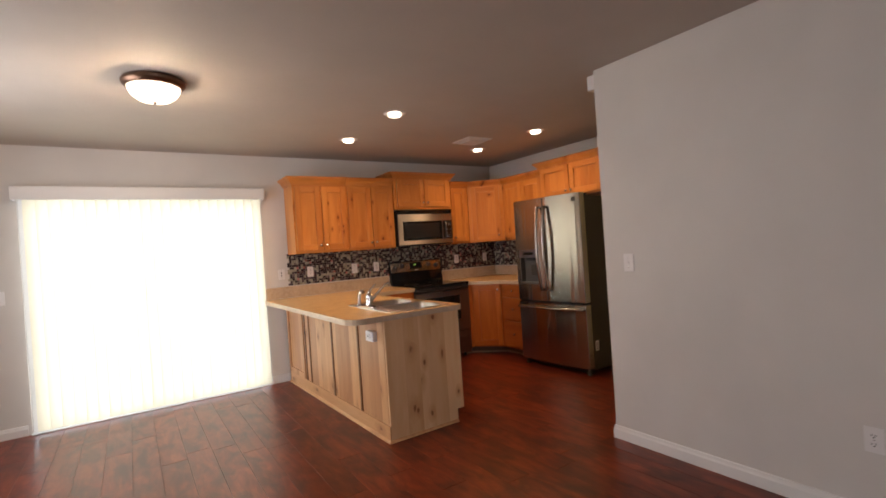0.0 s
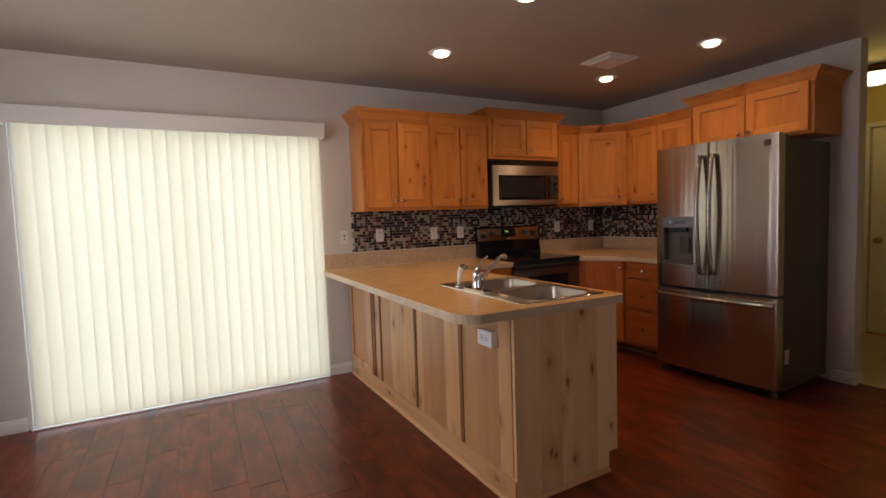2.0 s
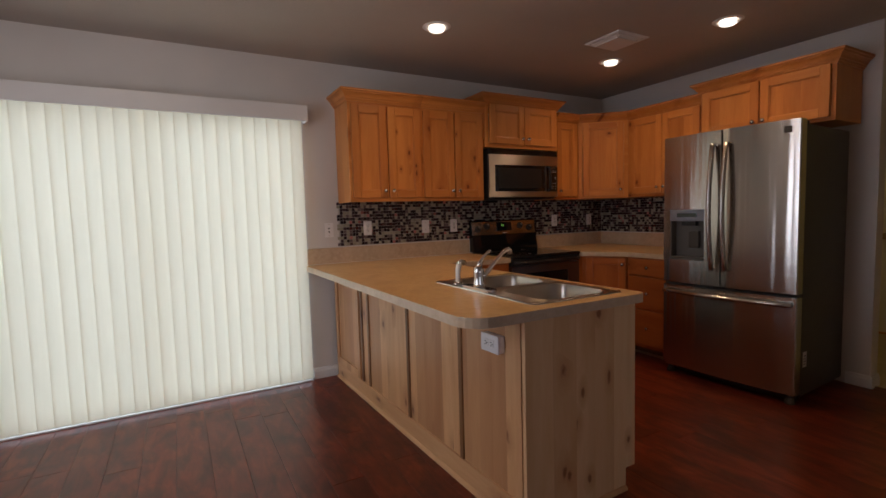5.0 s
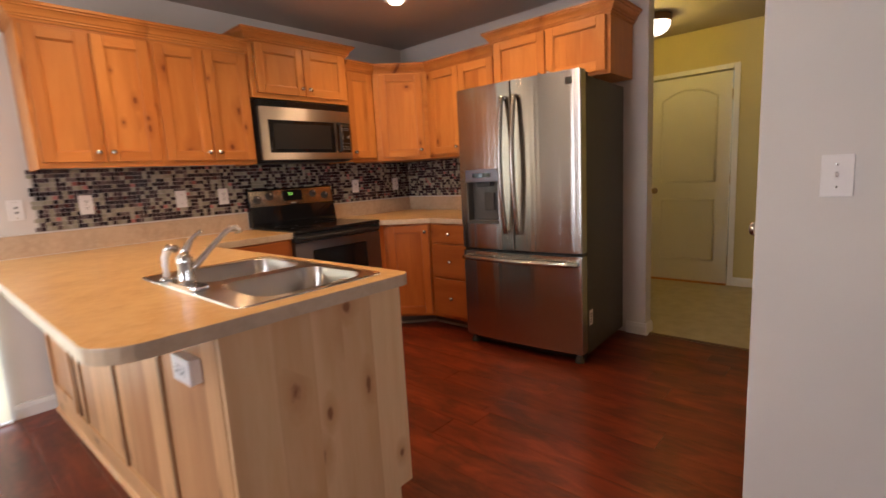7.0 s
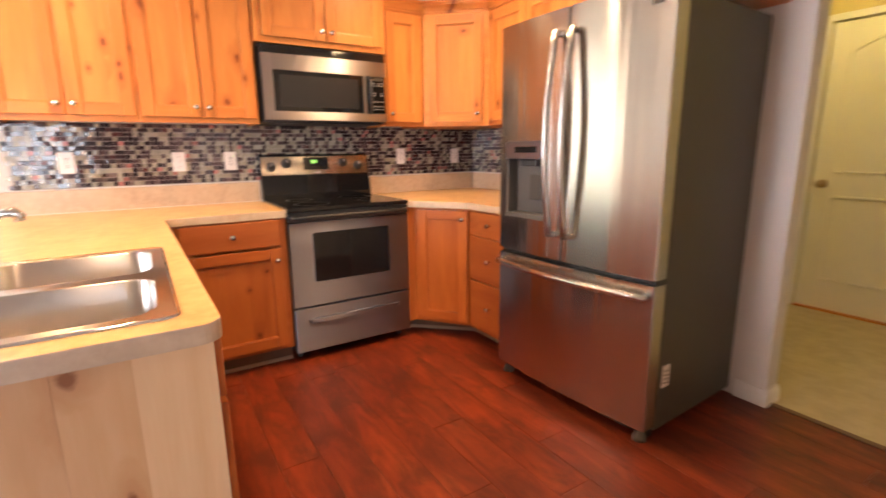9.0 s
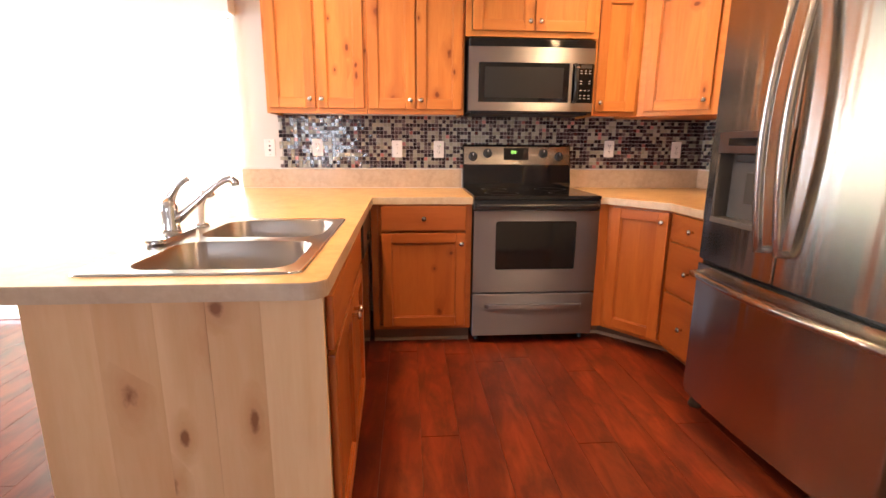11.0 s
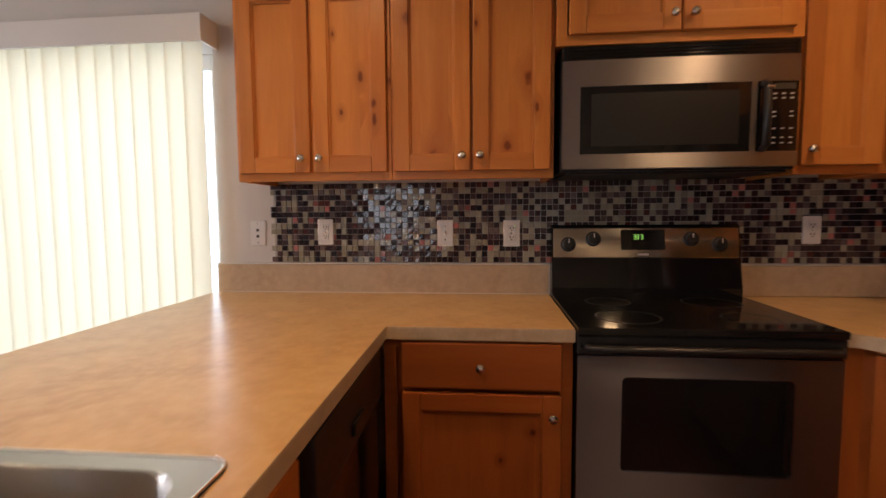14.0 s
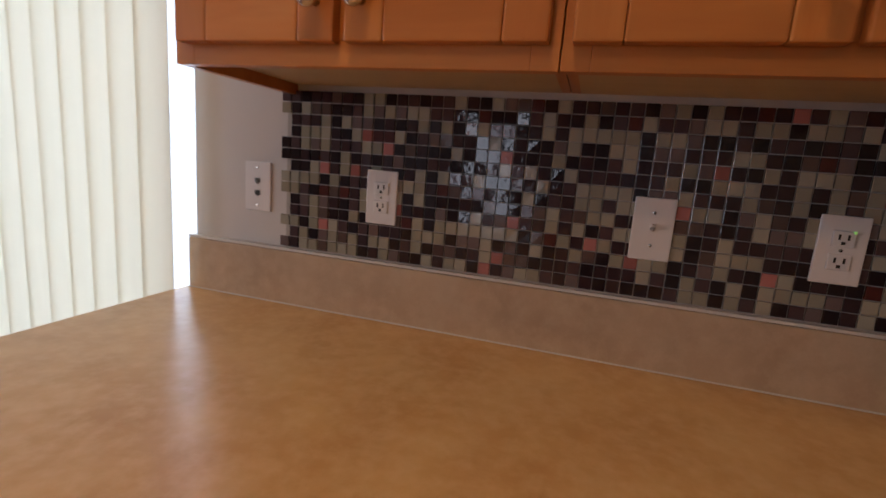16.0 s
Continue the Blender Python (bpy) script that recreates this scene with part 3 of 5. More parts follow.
for x0, x1, y, edge in ((SL0 + 0.047, -2.49, 0.095, 0.06), (-2.55, SL1 - 0.022, 0.06, 0.016)):
    part("sash", blocks([((x0, y - 0.015, 0.032), (x0 + 0.06, y + 0.015, SLH - 0.047)), ((x1 - edge, y - 0.015, 0.032), (x1, y + 0.015, SLH - 0.047)),
                                ((x0 + 0.06, y - 0.015, 0.032), (x1 - edge, y + 0.015, 0.10)), ((x0 + 0.06, y - 0.015, SLH - 0.11), (x1 - edge, y + 0.015, SLH - 0.047))], 0.002), white_trim, slider)
    pane = part("pane", block((x0 + 0.06, y - 0.003, 0.10), (x1 - edge, y + 0.003, SLH - 0.11)), glass, slider)
    pane.visible_shadow = False
part("sill_track", blocks([((SL0, -0.042, 0.0005), (SL1, 0.018, 0.011)), ((SL0, -0.012, 0.0115), (SL1, -0.006, 0.019))], 0.001), white_trim, slider, "white door sill track")
patio_glow = glow("bright_outdoors", (0.80, 0.92, 1.0), 4.3)
structure("backdrop", block((-9.0, 3.0, -1.0), (4.0, 3.05, 6.0)), patio_glow, "bright plain daylight beyond the patio door", "backdrop")

# ---- dining side ----
blind = thing("vertical_blind", (-2.52, -0.07, 0), "cream vertical blind drawn closed across patio door", "blind")
part("valance", blocks([((-3.512, -0.130, 2.006), (-1.476, -0.118, 2.120)), ((-3.512, -0.118, 2.006), (-3.500, -0.002, 2.120)), ((-1.488, -0.118, 2.006), (-1.476, -0.002, 2.120)),
                        ((-3.500, -0.118, 2.108), (-1.488, -0.002, 2.120))], 0.002), white_trim, blind, "white boxed valance")
part("headrail", block((-3.49, -0.095, 2.060), (-1.50, -0.045, 2.100), 0.003), white_plastic, blind)
rng = random.Random(7)
N_VANES = 23
vane_bm = bmesh.new()
prof = [(-0.0445 + 0.089 * i / 6, 0.006 * (1 - (i / 3 - 1) ** 2)) for i in range(7)]
rows = [[vane_bm.verts.new((x, y, z)) for x, y in prof] for z in (0.0, 2.030)]
for i in range(6):
    vane_bm.faces.new((rows[0][i], rows[0][i + 1], rows[1][i + 1], rows[1][i]))
vane_mesh = mesh_of("vane", vane_bm, vane_mat, True)
for i in range(N_VANES):
    x = -3.400 + 1.845 * i / (N_VANES - 1)
    ob = new("vane", vane_mesh)
    ob.parent = blind
    ob.matrix_basis = pose(x + 2.52 + rng.uniform(-0.001, 0.001), rng.uniform(-0.002, 0.002), 0.029, rng.uniform(-0.1, 0.1), 0, 6.5 + rng.uniform(-1.2, 1.2))

dome = thing("ceiling_light", (-2.525, -2.07, CEIL), "bronze rimmed dome ceiling light with frosted glass, lit", "ceiling light")
part("pan", lathe([(0, CEIL), (0.165, CEIL), (0.172, CEIL - 0.012), (0.170, CEIL - 0.026), (0.150, CEIL - 0.048), (0.142, CEIL - 0.050), (0.138, CEIL - 0.040), (0, CEIL - 0.040)], 40, Matrix.Translation((-2.525, -2.07, 0))), bronze, dome, "oiled bronze rim", smooth=True)
bowl = part("glass_bowl", lathe([(0.141, CEIL - 0.046), (0.138, CEIL - 0.062), (0.122, CEIL - 0.092), (0.088, CEIL - 0.117), (0.042, CEIL - 0.130), (0, CEIL - 0.132)], 40, Matrix.Translation((-2.525, -2.07, 0))), dome_glass, dome, "glowing frosted glass bowl", smooth=True)
bowl.visible_shadow = False
part("finial", lathe([(0, CEIL - 0.129), (0.012, CEIL - 0.131), (0.010, CEIL - 0.139), (0, CEIL - 0.143)], 16, Matrix.Translation((-2.525, -2.07, 0))), bronze, dome, smooth=True)

util = thing("ceiling_light", (2.78, -2.10, CEIL), "small dome ceiling light in the utility room, lit", "ceiling light")
part("pan", lathe([(0, CEIL), (0.128, CEIL), (0.132, CEIL - 0.012), (0.124, CEIL - 0.060), (0.114, CEIL - 0.055), (0, CEIL - 0.055)], 36, Matrix.Translation((2.78, -2.10, 0))), bronze, util, smooth=True)
bowl = part("glass_bowl", lathe([(0.116, CEIL - 0.058), (0.112, CEIL - 0.085), (0.094, CEIL - 0.122), (0.054, CEIL - 0.150), (0, CEIL - 0.158)], 36, Matrix.Translation((2.78, -2.10, 0))), dome_glass, util, "glowing glass bowl", smooth=True)
bowl.visible_shadow = False

for cx, cy in CAN_LIGHTS:
    can = thing("recessed_light", (cx, cy, CEIL), "white trimmed recessed can light in ceiling, lit", "downlight", "kitchen downlights")
    at = Matrix.Translation((cx, cy, 0))
    part("trim_ring", lathe([(0.054, CEIL - 0.001), (0.056, CEIL - 0.004), (0.070, CEIL - 0.008), (0.088, CEIL - 0.005), (0.092, CEIL - 0.001)], 32, at), white_plastic, can, smooth=True)
    part("lens", lathe([(0.050, CEIL - 0.001), (0.051, CEIL - 0.020), (0.046, CEIL - 0.026), (0.026, CEIL - 0.029), (0, CEIL - 0.030)], 32, at), bulb_glass, can, "glowing lens", smooth=True)

vent = thing("ceiling_vent", (0.44, -1.33, CEIL), "square white ceiling air diffuser", "vent")
V0, V1 = Vector((0.285, -1.485)), Vector((0.595, -1.180))
vm = (V0 + V1) / 2
part("frame", moulding([(V0.x, V0.y), (V0.x, V1.y), (V1.x, V1.y), (V1.x, V0.y), (V0.x, V0.y + 0.0001)], [(0.0, CEIL), (0.0, CEIL - 0.006), (0.012, CEIL - 0.012), (0.022, CEIL - 0.010), (0.022, CEIL)]), white_trim, vent)
part("face_plate", block((V0.x + 0.05, V0.y + 0.05, CEIL - 0.028), (V1.x - 0.05, V1.y - 0.05, CEIL - 0.022), 0.002), white_trim, vent)
for k in range(2):
    h = 0.155 - 0.028 * (k + 1)
    sq = [(vm.x - h, vm.y - h), (vm.x - h, vm.y + h), (vm.x + h, vm.y + h), (vm.x + h, vm.y - h), (vm.x - h, vm.y - h + 0.0001)]
    part("cone", moulding(sq, [(0.0, CEIL - 0.010 - 0.005 * k), (0.020, CEIL - 0.022 - 0.004 * k), (0.021, CEIL - 0.020 - 0.004 * k), (0.001, CEIL - 0.008 - 0.005 * k)]), white_trim, vent)
part("throat", block((V0.x + 0.02, V0.y + 0.02, CEIL - 0.004), (V1.x - 0.02, V1.y - 0.02, CEIL - 0.001)), slot_dark, vent)

chime = thing("door_chime", (0.06, MIDY, 2.38), "small white box high on the wall corner", "door chime")
part("cover", block((0.0, MIDY, 2.375), (0.14, MIDY + 0.075, 2.475), 0.008), white_plastic, chime)


# ---- wall plates: built facing -y at the origin, then turned ----
def wall_plate(kind, at, yaw, label, proud=0.0):
    w = 0.116 if kind == "double" else 0.071
    names = {"outlet": "power_outlet", "gfci": "power_outlet", "switch": "light_switch", "double": "light_switch", "jack": "phone_jack"}
    cats = {"outlet": "outlet", "gfci": "outlet", "switch": "switch", "double": "switch", "jack": "outlet"}
    ob = thing(names[kind], (0, 0, 0), label, cats[kind], turn=pose(*at, 0, 0, yaw))
    part("cover_plate", block((-w / 2, -0.006 - proud, -0.0575), (w / 2, 0, 0.0575), 0.0025), white_plastic, ob)
    f = -0.006 - proud

    def slot(x, z, a=0.0016, b=0.0045):
        return ((x - a, f - 0.0042, z - b), (x + a, f - 0.0030, z + b))
    if kind in ("outlet", "gfci"):
        for zc in (-0.0195, 0.0195):
            part("receptacle", block((-0.0165, f - 0.0035, zc - 0.0135), (0.0165, f, zc + 0.0135), 0.002), white_plastic, ob)
            part("slots", blocks([slot(-0.0065, zc + 0.003), slot(0.0065, zc + 0.003), slot(0.0, zc - 0.007, 0.0028, 0.0026)]), slot_dark, ob)
        part("screw", lathe([(0, 0.0015), (0.003, 0.001), (0.003, 0)], 10, Matrix.Translation((0, f, 0)) @ Matrix.Rotation(radians(90), 4, "X")), nickel, ob)
        if kind == "gfci":
            part("indicator", block((0.012, f - 0.005, 0.030), (0.015, f - 0.003, 0.033)), green_led, ob)
    elif kind == "jack":
        for zc in (-0.014, 0.014):
            part("jack_port", blocks([((-0.0065, f - 0.0015, zc - 0.005), (0.0065, f - 0.0003, zc + 0.005)), ((-0.003, f - 0.0015, zc - 0.008), (0.003, f - 0.0003, zc - 0.005))]), slot_dark, ob)
        for zc in (-0.044, 0.044):
            part("screw", lathe([(0, 0.0015), (0.003, 0.001), (0.003, 0)], 10, Matrix.Translation((0, f, zc)) @ Matrix.Rotation(radians(90), 4, "X")), nickel, ob)
    else:
        for xc in ((-0.023, 0.023) if kind == "double" else (0.0,)):
            part("toggle_frame", block((xc - 0.006, f - 0.0015, -0.012), (xc + 0.006, f, 0.012), 0.0006), white_plastic, ob)
            part("toggle", tube([(xc, f, 0.0), (xc, f - 0.007, 0.004), (xc, f - 0.013, 0.008)], [0.0045, 0.004, 0.0035], 8), white_plastic, ob, smooth=True)
            for zc in (-0.030, 0.030):
                part("screw", lathe([(0, 0.0015), (0.003, 0.001), (0.003, 0)], 10, Matrix.Translation((xc, f, zc)) @ Matrix.Rotation(radians(90), 4, "X")), nickel, ob)
    return ob


TILE_Y = -0.008
wall_plate("jack", (-1.318, 0.0, 1.184), 0, "white two-port phone jack plate on painted wall")
wall_plate("outlet", (-0.996, TILE_Y, 1.188), 0, "white duplex outlet on mosaic backsplash")
wall_plate("switch", (-0.455, TILE_Y, 1.182), 0, "white toggle switch on mosaic backsplash")
wall_plate("gfci", (-0.166, TILE_Y, 1.180), 0, "white duplex outlet with tiny indicator light")
wall_plate("outlet", (1.052, TILE_Y, 1.190), 0, "white duplex outlet on mosaic beside the range")
wall_plate("outlet", (1.55, TILE_Y, 1.185), 0, "white duplex outlet near the backsplash corner")
wall_plate("outlet", (WEST, -0.365, 0.382), 90, "white duplex outlet low on the window wall")
wall_plate("double", (-3.665, 0.0, 1.184), 0, "white double toggle switch beside the patio door")
wall_plate("switch", (MIDX, -3.488, 1.187), -90, "white toggle switch on greige wall")
wall_plate("outlet", (MIDX, -4.66, 0.393), -90, "white duplex outlet low on greige wall")

# ---- wall cabinets ----
UZ0, UZ1 = 1.395, 2.145
CROWN = [(0.0, -0.085), (0.008, -0.085), (0.010, -0.075), (0.018, -0.071), (0.018, -0.062), (0.026, -0.058), (0.031, -0.045), (0.041, -0.031), (0.051, -0.026), (0.051, -0.019), (0.062, -0.015), (0.062, 0.0), (0.0, 0.0)]


def crown_on(parent, path, top):
    part("crown_moulding", moulding(path, [(o, top + z) for o, z in CROWN]), wood_flat, parent)


def wall_box(parent, x0, x1, y0, z0, z1, mid=None, low=(True, True)):
    """Carcass of a wall cabinet on the back wall, its bottom set up behind the face frame. mid: the middle stile;
    low: whether each side reaches down past the bottom."""
    za, zb = (z0 if d else z0 + 0.022 for d in low)
    part("body", blocks([((x0, y0 + 0.019, za), (x0 + 0.016, -0.002, z1)), ((x1 - 0.016, y0 + 0.019, zb), (x1, -0.002, z1)), ((x0 + 0.016, y0 + 0.019, z1 - 0.016), (x1 - 0.016, -0.002, z1))]), wood_up, parent)
    part("bottom", block((x0 + 0.016, y0 + 0.019, z0 + 0.022), (x1 - 0.016, -0.002, z0 + 0.036)), birch, parent, "pale plywood underside")
    s = 0.036
    bars = [((x0, y0, z0), (x0 + s, y0 + 0.019, z1)), ((x1 - s, y0, z0), (x1, y0 + 0.019, z1)), ((x0 + s, y0, z0), (x1 - s, y0 + 0.019, z0 + s)), ((x0 + s, y0, z1 - s), (x1 - s, y0 + 0.019, z1))]
    if mid:
        bars.append(((mid - 0.03, y0, z0 + s), (mid + 0.03, y0 + 0.019, z1 - s)))
    part("face_frame", blocks(bars, 0.0012), wood_flat, parent)


UY = -0.312
DZ, DH2 = UZ0 + 0.030, 0.692
KNOTS_TALL = [(0.180, 0.351, 0.011, 0.022), (0.104, 0.223, 0.008, 0.014), (0.234, 0.190, 0.010, 0.026), (0.232, 0.250, 0.010, 0.018), (0.077, 0.510, 0.006, 0.010)]
KNOTS_LOW = [(0.125, 0.088, 0.015, 0.020), (0.012, 0.520, 0.007, 0.014), (0.229, 0.220, 0.008, 0.020)]
for x0, x1, doors in ((-1.232, -0.628, ((-1.212, -0.936, ()), (-0.920, -0.642, KNOTS_TALL))), (-0.626, -0.030, ((-0.614, -0.333, ()), (-0.322, -0.044, KNOTS_LOW)))):
    cab = thing("wall_cabinet", ((x0 + x1) / 2, -0.16, UZ0), "knotty alder wall cabinet with two framed doors", "cabinet", "kitchen wall cabinets")
    wall_box(cab, x0, x1, UY, UZ0, UZ1, (doors[0][1] + doors[1][0]) / 2, (x0 < -1, x0 > -1))
    for k, (a, b, spots) in enumerate(doors):
        cab_door(cab, facing(a, UY - 0.001, DZ), b - a, DH2, ((b - a) - 0.028 if k == 0 else 0.026, 0.052), spots=spots)
    if x0 < -1:
        crown_on(cab, [(x0, -0.002), (x0, UY), (x1, UY)], UZ1 + 0.078)
    else:
        crown_on(cab, [(x0, UY), (x1, UY)], UZ1 + 0.078)

MY = -0.345
cab = thing("wall_cabinet", (0.38, -0.18, 1.85), "raised knotty alder cabinet above the microwave", "cabinet", "kitchen wall cabinets")
wall_box(cab, -0.028, 0.788, MY, 1.850, 2.240, 0.385)
cab_door(cab, facing(0.012, MY - 0.001, 1.882), 0.370, 0.335, (0.343, 0.050))
cab_door(cab, facing(0.389, MY - 0.001, 1.882), 0.366, 0.335, (0.030, 0.050))
crown_on(cab, [(-0.028, -0.002), (-0.028, MY), (0.788, MY), (0.788, -0.002)], 2.300)

cab = thing("wall_cabinet", (0.94, -0.16, UZ0), "narrow single-door knotty alder wall cabinet", "cabinet", "kitchen wall cabinets")
wall_box(cab, 0.790, 1.088, UY, UZ0, UZ1)
cab_door(cab, facing(0.802, UY - 0.001, DZ), 0.258, DH2, (0.026, 0.052))
crown_on(cab, [(0.790, UY), (1.092, UY)], UZ1 + 0.060)

# diagonal corner cabinet
A, B = Vector((1.092, UY)), Vector((1.428, -0.628))
cab = thing("wall_cabinet", (1.5, -0.25, UZ0), "diagonal corner alder wall cabinet with one door", "cabinet", "kitchen wall cabinets")
part("body", prism([(1.092, -0.002), (A.x, A.y), (B.x, B.y), (1.748, -0.628), (1.748, -0.002)], UZ0, UZ1), wood_up, cab)
ang = math.degrees(math.atan2(B.y - A.y, B.x - A.x))
length = (B - A).length
part("face_frame", blocks([((0, -0.012, 0), (0.04, 0, UZ1 - UZ0)), ((length - 0.04, -0.012, 0), (length, 0, UZ1 - UZ0)), ((0.04, -0.012, 0), (length - 0.04, 0, 0.036)), ((0.04, -0.012, 0.71), (length - 0.04, 0, UZ1 - UZ0))], 0.001), wood_flat, cab, m=facing(A.x, A.y, UZ0, ang))
off = Vector((math.sin(radians(ang)), -math.cos(radians(ang)))) * 0.013
way = (B - A).normalized()
cab_door(cab, facing(*(A + off + way * 0.045), DZ, ang), length - 0.09, DH2, (length - 0.09 - 0.030, 0.052), spots=[(0.243, 0.590, 0.020, 0.016), (0.335, 0.110, 0.008, 0.020)])
crown_on(cab, [(A.x, A.y), (B.x, B.y)], UZ1 + 0.060)

# east wall cabinet
EX = 1.428
cab = thing("wall_cabinet", (1.6, -1.0, UZ0), "two-door alder wall cabinet beside the refrigerator", "cabinet", "kitchen wall cabinets")
part("body", block((EX + 0.012, -1.378, UZ0), (1.748, -0.630, UZ1)), wood_up, cab)
part("face_frame", blocks([((EX, -0.668, UZ0), (EX + 0.012, -0.630, UZ1)), ((EX, -1.378, UZ0), (EX + 0.012, -1.340, UZ1)), ((EX, -1.340, UZ0), (EX + 0.012, -0.668, UZ0 + 0.036)), ((EX, -1.340, UZ1 - 0.036), (EX + 0.012, -0.668, UZ1))], 0.001), wood_flat_y, cab)
cab_door(cab, facing(EX - 0.001, -0.652, DZ, -90), 0.345, DH2, (0.315, 0.052))
cab_door(cab, facing(EX - 0.001, -1.003, DZ, -90), 0.345, DH2, (0.030, 0.052))
crown_on(cab, [(EX, -0.630), (EX, -1.380)], UZ1 + 0.060)

# cabinet over the refrigerator
FX = 1.372
cab = thing("wall_cabinet", (1.56, -1.83, 1.828), "short deep alder cabinet above the refrigerator", "cabinet", "kitchen wall cabinets")
part("body", block((FX + 0.012, -2.285, 1.828), (1.748, -1.382, 2.215)), wood_up, cab)
part("face_frame", blocks([((FX, -1.420, 1.828), (FX + 0.012, -1.382, 2.215)), ((FX, -2.285, 1.828), (FX + 0.012, -2.247, 2.215)), ((FX, -2.247, 1.828), (FX + 0.012, -1.420, 1.862)), ((FX, -2.247, 2.180), (FX + 0.012, -1.420, 2.215))], 0.001), wood_flat_y, cab)
cab_door(cab, facing(FX - 0.001, -1.404, 1.852, -90), 0.422, 0.335, (0.392, 0.045))
cab_door(cab, facing(FX - 0.001, -1.836, 1.852, -90), 0.422, 0.335, (0.030, 0.045))
crown_on(cab, [(1.748, -1.382), (FX, -1.382), (FX, -2.285), (1.748, -2.285)], 2.270)

from mathutils.geometry import tessellate_polygon

# ---- base cabinets ----
TOE = 0.10
CT, CTH = 0.914, 0.040
BY = -0.600


def base_face(parent, x0, x1, m, z0=TOE, z1=0.872):
    w = x1 - x0
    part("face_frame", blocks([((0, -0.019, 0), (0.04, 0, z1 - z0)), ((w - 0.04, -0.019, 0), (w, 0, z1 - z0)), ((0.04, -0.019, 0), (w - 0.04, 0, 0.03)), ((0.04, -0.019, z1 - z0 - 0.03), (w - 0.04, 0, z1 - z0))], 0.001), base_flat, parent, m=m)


cab = thing("base_cabinet", (-0.30, -0.30, 0), "alder base cabinet with one drawer and door", "cabinet", "kitchen base cabinets")
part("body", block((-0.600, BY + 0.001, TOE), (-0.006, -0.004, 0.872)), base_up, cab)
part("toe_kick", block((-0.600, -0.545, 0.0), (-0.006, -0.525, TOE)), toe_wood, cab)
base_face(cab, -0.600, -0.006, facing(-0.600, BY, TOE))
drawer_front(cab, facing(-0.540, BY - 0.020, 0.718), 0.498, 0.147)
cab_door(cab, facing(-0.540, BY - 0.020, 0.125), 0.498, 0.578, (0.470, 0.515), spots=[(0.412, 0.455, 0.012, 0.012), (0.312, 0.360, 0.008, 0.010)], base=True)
part("shoe_moulding", moulding([(-0.600, -0.545), (-0.006, -0.545)], [(0, 0), (0.012, 0), (0.010, 0.008), (0.004, 0.016), (0, 0.018)]), shoe_paint, cab)

# corner base with a diagonal door, and the drawers next to it
A, B = Vector((0.818, -0.628)), Vector((1.050, -0.935))
cab = thing("base_cabinet", (1.3, -0.4, 0), "diagonal corner alder base cabinet with one door", "cabinet", "kitchen base cabinets")
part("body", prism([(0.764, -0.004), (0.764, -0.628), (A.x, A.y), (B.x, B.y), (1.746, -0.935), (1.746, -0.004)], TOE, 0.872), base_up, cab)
ang = math.degrees(math.atan2(B.y - A.y, B.x - A.x))
length = (B - A).length
way = (B - A).normalized()
off = Vector((way.y, -way.x)) * 0.002
cab_door(cab, facing(*(A + off + way * 0.034), 0.125, ang), length - 0.050, 0.735, (length - 0.050 - 0.030, 0.680), base=True)
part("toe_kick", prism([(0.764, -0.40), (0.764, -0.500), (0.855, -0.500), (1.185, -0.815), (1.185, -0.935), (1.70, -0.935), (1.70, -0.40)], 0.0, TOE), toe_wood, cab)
part("shoe_moulding", moulding([(0.764, -0.500), (0.855, -0.500), (1.185, -0.815), (1.185, -0.935)], [(0, 0), (0.012, 0), (0.010, 0.008), (0.004, 0.016), (0, 0.018)]), shoe_paint, cab)

cab = thing("base_cabinet", (1.4, -1.15, 0), "alder base cabinet with three stacked drawers", "cabinet", "kitchen base cabinets")
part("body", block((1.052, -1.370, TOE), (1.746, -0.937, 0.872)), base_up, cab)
part("toe_kick", block((1.185, -1.370, 0), (1.205, -0.937, TOE)), toe_wood, cab)
for z0, h in ((0.722, 0.140), (0.440, 0.268), (0.130, 0.296)):
    drawer_front(cab, facing(1.050, -0.955, z0, -90), 0.400, h)
part("shoe_moulding", moulding([(1.185, -0.937), (1.185, -1.370)], [(0, 0), (0.012, 0), (0.010, 0.008), (0.004, 0.016), (0, 0.018)]), shoe_paint, cab)

# ---- peninsula: its cabinets are turned 1.5 degrees to fit the camera's view ----
PIV = Vector((-0.90, -1.20, 0))
SKEW = Matrix.Translation(PIV) @ Matrix.Rotation(radians(1.5), 4, "Z") @ Matrix.Translation(-PIV)
PW, PE, PS = -1.262, -0.608, -2.318
pen = thing("peninsula_cabinet", (-0.93, -1.8, 0), "natural knotty alder peninsula cabinet with panelled back", "cabinet", "kitchen base cabinets", turn=SKEW)
part("body", blocks([((PW + 0.012, PS + 0.020, TOE), (PE - 0.022, -1.305, 0.700)), ((PW + 0.012, -1.305, TOE), (PE - 0.40, -0.03, 0.872)), ((PW + 0.012, PS + 0.02, 0.0), (PE - 0.08, -0.03, TOE))]), base_up, pen)
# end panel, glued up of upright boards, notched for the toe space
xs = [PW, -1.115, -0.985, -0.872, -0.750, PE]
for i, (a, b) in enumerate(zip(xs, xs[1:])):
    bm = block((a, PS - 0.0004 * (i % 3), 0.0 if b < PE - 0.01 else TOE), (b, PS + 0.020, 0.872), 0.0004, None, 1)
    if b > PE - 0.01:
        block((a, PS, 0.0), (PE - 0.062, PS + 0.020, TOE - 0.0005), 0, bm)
    part("end_board", bm, raw_end_lit, pen, "pale upright board with dark knots")
# back towards the dining side
grooves = [-0.03, -0.575, -0.700, -1.300, -1.855, PS + 0.021]
